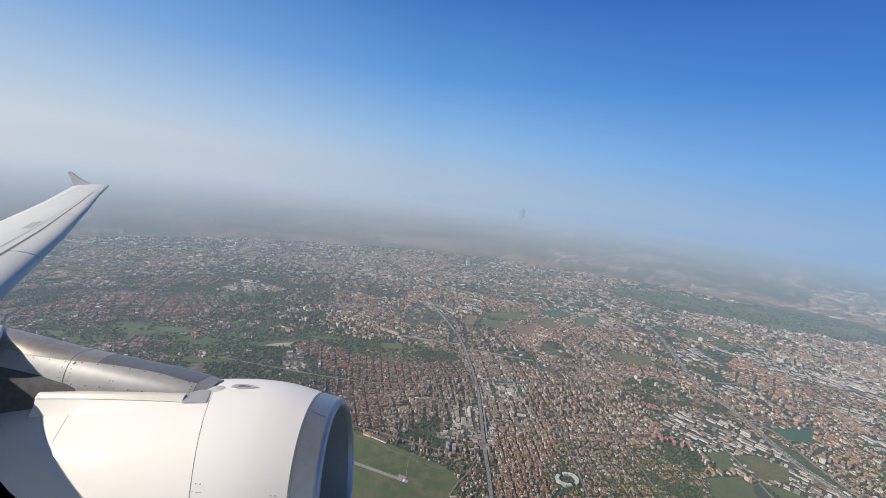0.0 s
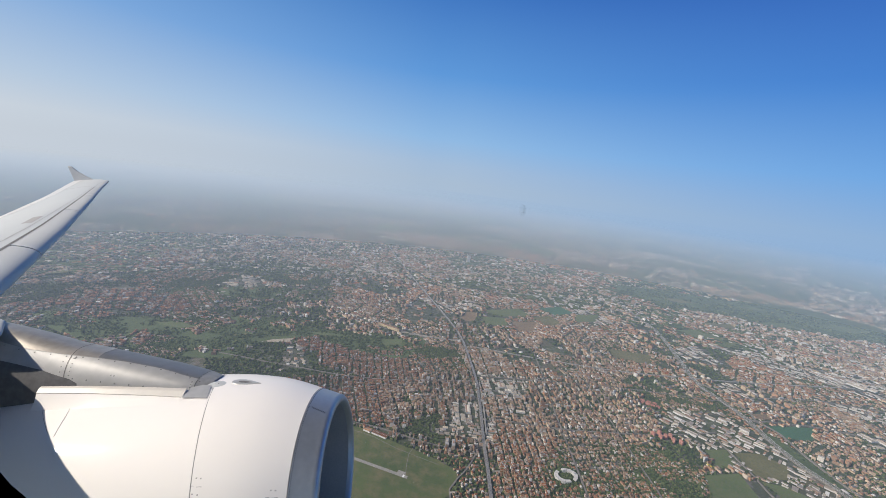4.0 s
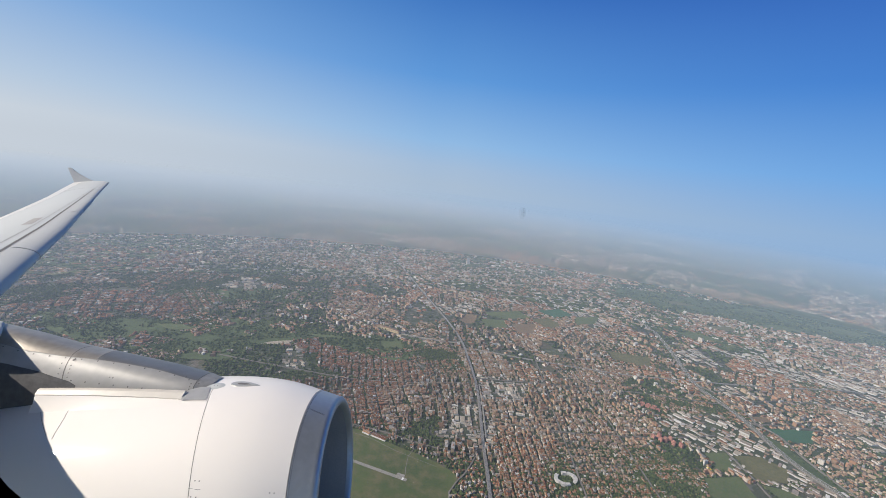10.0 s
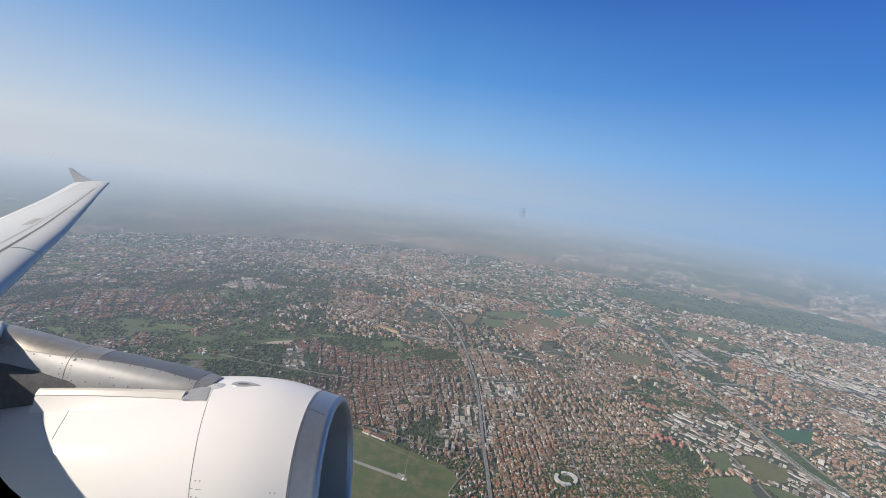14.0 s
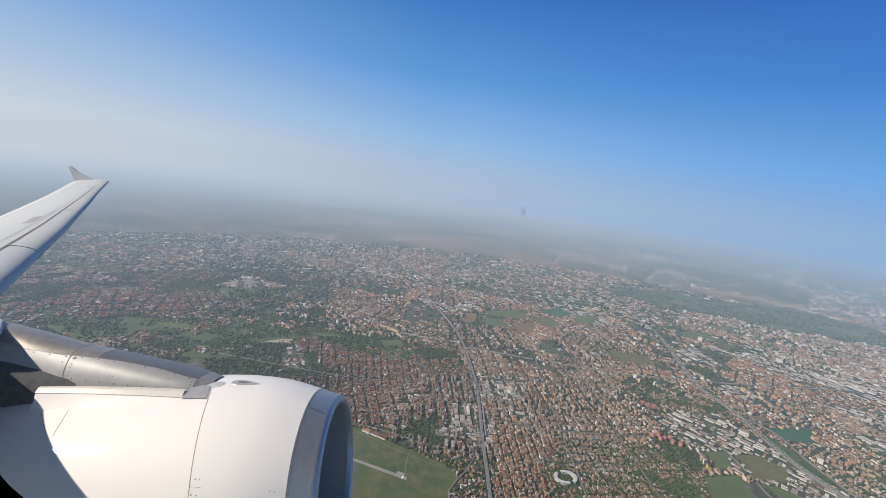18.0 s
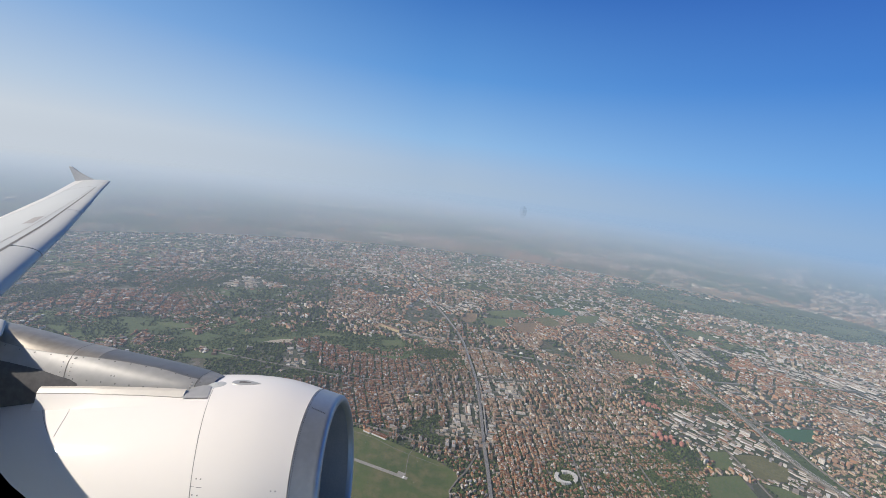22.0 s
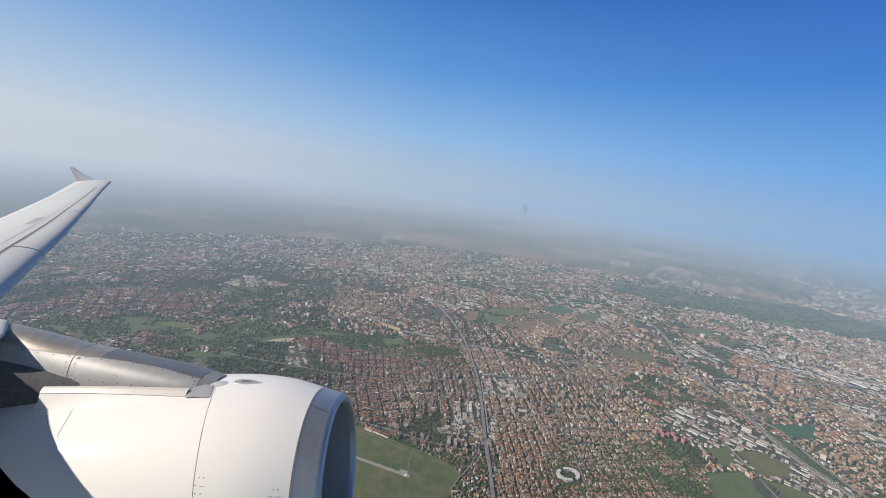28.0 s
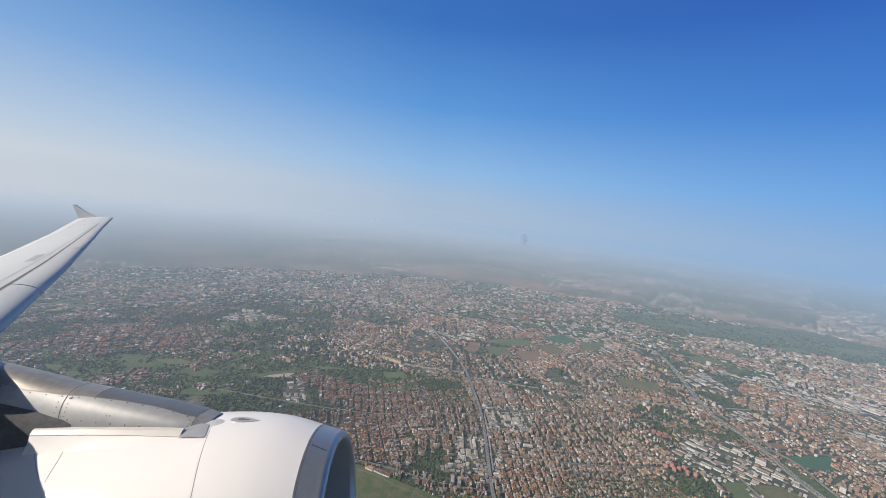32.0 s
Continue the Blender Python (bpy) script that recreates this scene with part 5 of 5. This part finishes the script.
def edge(x):
    """Where the cap meets the side panels, in degrees from the crest."""
    return float(np.interp(x, (-5.6, -4.9, -4.4, -4.1, -3.9, -3.7, -3.5, -3.2, -2.9, -2.7, -2.55), (31, 32, 33, 37, 34, 31, 27, 22, 20, 23, 28)))


def pylon_strip(x0, x1, n, start, stop, m, lift=0.0):
    return [[pylon_point(x, a + (b - a) * f, lift) for f in np.linspace(0, 1, m)] for x in np.linspace(x0, x1, n) for a, b in [(start(x), stop(x))]]


pylon = part("pylon", loft(pylon_strip(-5.6, -3.452, 40, lambda x: -90, edge, 22)), CAP_SKIN, aircraft, "worn beige-grey pylon fairing", True)
part("front_cap", loft(pylon_strip(-3.448, -2.478, 24, lambda x: -90, edge, 22)), CAP_FRONT, pylon, "blue-grey front cap of the pylon", True)
part("pylon_nose", loft(pylon_rows(-2.473, -2.34, 10, -90, 90, 25), True, True), NOSE_SKIN, pylon, "grey pylon nose", True)
part("side_panel", loft(pylon_strip(-3.68, -2.478, 30, lambda x: edge(x) + 0.6, lambda x: 90, 12)), PYLON_SKIN, pylon, "grey riveted side panel", True)
part("side_panel", loft(pylon_strip(-5.6, -3.688, 30, lambda x: edge(x) + 0.6, lambda x: 90, 12)), PYLON_SKIN, pylon, "grey riveted side panel", True)
# dark joints between the panels
for x, q0, q1, mat in ((-3.684, -20, 90, SEAM), (-2.4755, -90, 90, SEAM), (-3.45, -40, edge(-3.45), SOFT_SEAM), (-4.6, -30, edge(-4.6), SOFT_SEAM)):
    part("panel_gap", loft(pylon_rows(x - 0.003, x + 0.003, 2, q0, q1, 16, 0.002)), mat, pylon)
part("panel_gap", loft(pylon_strip(-5.6, -2.48, 40, lambda x: edge(x) - 0.2, lambda x: edge(x) + 0.8, 2, 0.002)), SOFT_SEAM, pylon)


def fastener(bm, x, q, size=0.0075):
    here, lifted = pylon_point(x, q), pylon_point(x, q, 0.0012)
    turn = (lifted - here).to_track_quat("Z", "Y").to_matrix().to_4x4()
    bmesh.ops.create_circle(bm, cap_ends=True, segments=10, radius=size, matrix=Matrix.Translation(lifted) @ turn)


heads = [(x, edge(x) + 3.5) for x in np.linspace(-4.9, -2.55, 17)] + [(x, 68 + 8 * (x + 3.6)) for x in np.linspace(-3.6, -2.53, 9)]
heads += [(-3.64, q) for q in np.linspace(46, 64, 4)] + [(-3.73, q) for q in np.linspace(45, 68, 4)] + [(-2.51, q) for q in np.linspace(45, 76, 4)] + [(-3.25, 58), (-3.22, 58), (-2.6, 20), (-2.45, 40), (-2.42, 65)]
for x, q in heads:
    bm = bmesh.new()
    fastener(bm, x, q)
    part("fastener", bm, BOLT, pylon)
bm = bmesh.new()
fastener(bm, -3.64, 35, 0.016)
part("vent_plug", bm, BOLT, pylon, "small dark oval vent")
# cream beam between pylon and cowl
def beam_lift(x):
    return float(np.interp(x, (-4.1, -2.5), (0.135, 0.006)))


def beam_angle(x, q):
    """The beam is narrower at its rear end."""
    return 14.5 + (q - 14.5) * float(np.interp(x, (-3.88, -2.5), (0.58, 0.85)))


beam = [[on_skin(x, beam_angle(x, q), beam_lift(x) + lift) for q, lift in ((14.5, -0.03), (14.8, 0.030), (17.0, 0.026), (20.2, 0.002), (20.3, -0.03))] for x in np.linspace(-3.88, -2.50, 16)]
cheek = [[on_skin(x, beam_angle(x, 19.9), beam_lift(x) - 0.004), on_skin(x, beam_angle(x, 20.6), beam_lift(x) - 0.012), on_skin(x, beam_angle(x, 20.6) + 2, beam_lift(x) * 0.45), on_skin(x, beam_angle(x, 20.6) + 6, -0.004)] for x in np.linspace(-3.88, -2.50, 16)]
part("beam_cheek", loft(cheek), WHITE_SKIN, nacelle, "white flank under the hinge beam", True)
part("hinge_beam", loft(beam, True, True), BEAM_SKIN, nacelle, "cream painted hinge beam", False)
skirt = [[on_skin(x0 + (x1 - x0) * f, q, 0.014 - 0.008 * f) for q, x0, x1 in ((9, -2.50, -2.32), (13, -2.50, -2.30), (17, -2.50, -2.275), (20.3, -2.50, -2.262))] for f in np.linspace(0, 1, 6)]
part("nose_skirt", loft(skirt), PYLON_SKIN, nacelle, "grey skirt at the pylon nose")
# lower fairing: the shade over it is put into its dark colour
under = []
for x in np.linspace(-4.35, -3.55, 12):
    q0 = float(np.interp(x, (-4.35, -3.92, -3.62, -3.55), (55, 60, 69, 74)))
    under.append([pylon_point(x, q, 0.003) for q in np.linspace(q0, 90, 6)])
part("lower_fairing", loft(under), SHADE_SKIN, pylon, "dark lower fairing with shade in its colour")
# pale blister in front of the pylon nose
bm = bmesh.new()
bmesh.ops.create_uvsphere(bm, u_segments=24, v_segments=14, radius=1.0, matrix=AXIS @ Matrix.Translation((-2.30, 1.025, 0.11)) @ Matrix.Diagonal((0.15, 0.055, 0.11, 1)))
blister = part("blister", bm, WING_SKIN, nacelle, "pale grey rounded blister", True)
for dx in (-0.012, 0.022):
    bm = bmesh.new()
    bmesh.ops.create_uvsphere(bm, u_segments=10, v_segments=6, radius=0.007, matrix=AXIS @ Matrix.Translation((-2.29 + dx, 1.071, 0.145)))
    part("bolt", bm, BOLT, blister)

# ---- wing ----
WING = [  # leading edge, trailing edge, thickness over chord
    ((-12.66, 2.56, -15.4), (-14.02, 2.58, -15.4), 0.10),
    ((-11.05, 1.90, -13.1), (-13.05, 1.72, -13.3), 0.105),
    ((-9.65, 1.32, -11.15), (-12.35, 0.85, -11.2), 0.11),
    ((-7.40, 0.36, -7.95), (-11.3, -0.35, -7.9), 0.115),
    ((-4.94, -0.74, -4.25), (-10.2, -1.35, -4.2), 0.12),
    ((-4.46, -0.94, -3.60), (-10.1, -1.50, -3.5), 0.125),
    ((-2.90, -1.50, -1.60), (-9.9, -1.80, -1.3), 0.14),
]


def wing_section(s):
    i = min(int(s), len(WING) - 2)
    f = s - i
    a, b = WING[i], WING[i + 1]
    return Vector(a[0]).lerp(Vector(b[0]), f), Vector(a[1]).lerp(Vector(b[1]), f), a[2] + (b[2] - a[2]) * f


def wing_point(s, c, side, drop=0.0):
    le, te, thick = wing_section(s)
    chord = te - le
    span = Vector(WING[-1][0]) - Vector(WING[0][0])
    up_ = chord.cross(span).normalized()
    if up_.y < 0:
        up_ = -up_
    t = 5 * thick * (0.2969 * math.sqrt(c) - 0.1260 * c - 0.3516 * c * c + 0.2843 * c ** 3 - 0.1036 * c ** 4)
    return le + chord * c + up_ * (chord.length * t * (1.1 if side > 0 else -0.75) - drop)


def wing_skin(s0, s1, start, stop, n=10, m=14, drop=0.0, front=False):
    """A closed piece of wing between two span stations and two chord fractions."""
    rows = []
    for s in np.linspace(s0, s1, n):
        c0, c1 = (e(s) if callable(e) else e for e in (start, stop))
        cs = c0 + (c1 - c0) * np.linspace(0, 1, m) ** (2 if front else 1)
        cs = np.unique(np.concatenate([cs, [c1 - 0.0015] if front else [c0 + 0.0015, c1 - 0.0015]]))
        rows.append([wing_point(s, c, 1, drop) for c in cs] + [wing_point(s, c, -1, -drop) for c in cs[::-1]][(0 if c1 < 1 else 1):(-1 if front else None)])
    return loft(rows, True, True)


END = len(WING) - 1


def gap(s):
    """Where the slats end along the chord."""
    return 0.109 - 0.0095 * min(max(s - 0.8, 0.0), 2.0)


wing = part("wing", wing_skin(0.0, END, gap, 0.74, 36), WING_SKIN, aircraft, "long pale grey swept wing", True)
stations = [0.10, 0.85, 1.65, 2.5, 3.4, 4.4]
for a, b in zip(stations, stations[1:]):
    part("slat", wing_skin(a + 0.004, b - 0.004, 0.0, lambda s: gap(s) - 0.0025, 10, 14, 0.0, True), SLAT_SKIN, wing, "smooth pale grey leading-edge slat", True)
part("tip_edge", wing_skin(0.0, 0.097, 0.0, 0.109, 4, 14, 0.0, True), SLAT_SKIN, wing, "rounded wing tip edge", True)
part("slat", wing_skin(4.41, END, 0.0, lambda s: gap(s) - 0.0025, 8, 12, 0.0, True), SLAT_SKIN, wing, "smooth pale grey leading edge", True)
part("aileron", wing_skin(0.15, 1.6, 0.746, 1.0, 12, 8), FLAP_SKIN, wing, "pale aileron", True)
part("flap", wing_skin(1.61, END, 0.746, 1.0, 16, 8), FLAP_SKIN, wing, "pale cream flap", True)
part("tip_edge", wing_skin(0.0, 0.145, 0.743, 1.0, 4, 8), FLAP_SKIN, wing)
bm = loft([[wing_point(s, c, 1, -0.004) for c in (gap(s) - 0.0055, gap(s) + 0.0065)] for s in np.linspace(0.9, 4.4, 30)])
part("slat_gap", bm, SEAM, wing, "dark gap behind the slats")
bm = loft([[wing_point(s, c, 1, -0.004) for c in (0.135, 0.139)] for s in np.linspace(0.9, 4.4, 30)])
part("panel_line", bm, SOFT_SEAM, wing)
bm = loft([[wing_point(s, c, 1, -0.004) for c in (0.738, 0.748)] for s in np.linspace(0.1, 4.4, 30)])
part("panel_line", bm, SOFT_SEAM, wing)
bm = loft([[wing_point(s, c, 1, -0.004) for c in np.linspace(0.16, 0.215, 4)] for s in (2.72, 2.92)])
part("walk_grating", bm, SOFT_SEAM, wing, "grey rectangular service panel")
bm = loft([[wing_point(s, c, 1, -0.003) for c in np.linspace(0.18, 0.73, 8)] for s in (0.80, 0.815)])
part("panel_line", bm, SOFT_SEAM, wing)
# blunt leading edge where the wing meets the pylon
rows = []
for z in np.linspace(-4.22, -3.78, 9):
    nose = Vector((float(np.interp(z, (-4.75, -3.95, -3.78), (-5.05, -4.30, -4.22))), float(np.interp(z, (-4.75, -3.95, -3.78), (-0.60, -0.83, -0.88))), z))
    rows.append([nose + Vector((-0.9 * (1 - math.cos(q)) , 0.08 * math.sin(q), 0)) for q in np.linspace(-1.57, 1.57, 15)])
part("slat_end", loft(rows, True, True), SLAT_SKIN, wing, "blunt pale leading edge beside the pylon", True)
# wing-tip fence
tip_le, tip_te, _ = wing_section(0.0)
FENCE_SKIN = paint("grey fence paint", (0.40, 0.415, 0.42), 0.5, 0, 2, 0.1)
fence = [(0.30, 0.0), (0.62, 0.17), (0.88, 0.36), (1.08, 0.56), (1.17, 0.57), (1.06, 0.26), (0.98, 0.0), (1.12, -0.30), (1.0, -0.34), (0.7, -0.15)]
rows = []
for dz, k in ((-0.035, 0.96), (-0.02, 1.0), (0.02, 1.0), (0.035, 0.96)):
    rows.append([tip_le.lerp(tip_te, 0.6 + (c - 0.6) * k) + Vector((0, h * k, dz - 0.03)) for c, h in fence])
part("wingtip_fence", loft(rows, True, True), FENCE_SKIN, wing, "small pale arrow-shaped wing-tip fence", False)

# ---- cabin wall with its window ----
TUBE_R, TUBE_Y, TUBE_Z = 1.98, -0.25, 1.86
tube = bmesh.new()
xs = np.concatenate([np.linspace(-13, -0.6, 16), np.linspace(-0.3, 0.3, 3), np.linspace(0.6, 7, 9)])
rot = pose(0, 0, 0, 0, 1.33, 0)
qs = np.radians(np.concatenate([np.linspace(-10, 10, 3) + 0.0, np.linspace(20, 340, 33)]))
grid = [[tube.verts.new(rot @ Vector((x, TUBE_Y + TUBE_R * math.sin(q + 0.127), TUBE_Z - TUBE_R * math.cos(q + 0.127)))) for q in qs] for x in xs]
for i in range(len(xs) - 1):
    for j in range(len(qs)):
        k = (j + 1) % len(qs)
        if -0.31 < xs[i] < 0.29 and (j in (0, 1)):
            continue
        tube.faces.new((grid[i][j], grid[i][k], grid[i + 1][k], grid[i + 1][j]))
for end in (grid[0], grid[-1]):
    tube.faces.new(end)
fuselage = part("fuselage", tube, WHITE_SKIN, aircraft, "plain white fuselage side", True)


def round_rect(x0, x1, y0, y1, r, z, n=10):
    pts = []
    for cx, cy, start in ((x1 - r, y1 - r, 0), (x0 + r, y1 - r, 90), (x0 + r, y0 + r, 180), (x1 - r, y0 + r, 270)):
        pts += [Vector((cx + r * math.cos(radians(start + 90 * k / n)), cy + r * math.sin(radians(start + 90 * k / n)), z)) for k in range(n + 1)]
    return pts


U = 0.1 / 718.4
inner = (-(784 + 60) * U, (784 + 110) * U, -(441 + 53) * U, (441 + 420) * U)
rings = [round_rect(*inner, 260 * U, -0.1), round_rect(inner[0] - 0.02, inner[1] + 0.02, inner[2] - 0.02, inner[3] + 0.02, 0.05, -0.112),
         round_rect(-0.36, 0.36, -0.40, 0.42, 0.05, -0.118), round_rect(-0.36, 0.36, -0.40, 0.42, 0.05, -0.02), round_rect(inner[0] - 0.02, inner[1] + 0.02, inner[2] - 0.02, inner[3] + 0.02, 0.05, -0.02), round_rect(*inner, 260 * U, -0.095)]
part("window_frame", loft(rings, True), CABIN, fuselage, "black window surround")
# a faint greasy smudge on the outer pane
SMUDGE, nt, b, out = material("greasy smudge")
b.inputs["Base Color"].default_value = (0.10, 0.11, 0.12, 1)
b.inputs["Roughness"].default_value = 0.9
b.inputs["Alpha"].default_value = 0.045
bm = bmesh.new()
for k, (px, py, r) in enumerate(((143, 64, 4.0), (145, 70, 4.5), (144, 67, 7.0), (142, 66, 9.0))):
    bmesh.ops.create_circle(bm, cap_ends=True, segments=14, radius=r * U, matrix=Matrix.Translation((px * U, py * U, -0.1 - 0.0004 * k)) @ Matrix.Diagonal((0.7, 1.25, 1, 1)))
smudge = part("smudge", bm, SMUDGE, fuselage, "faint dark smudge on the window pane")
smudge.visible_shadow = False
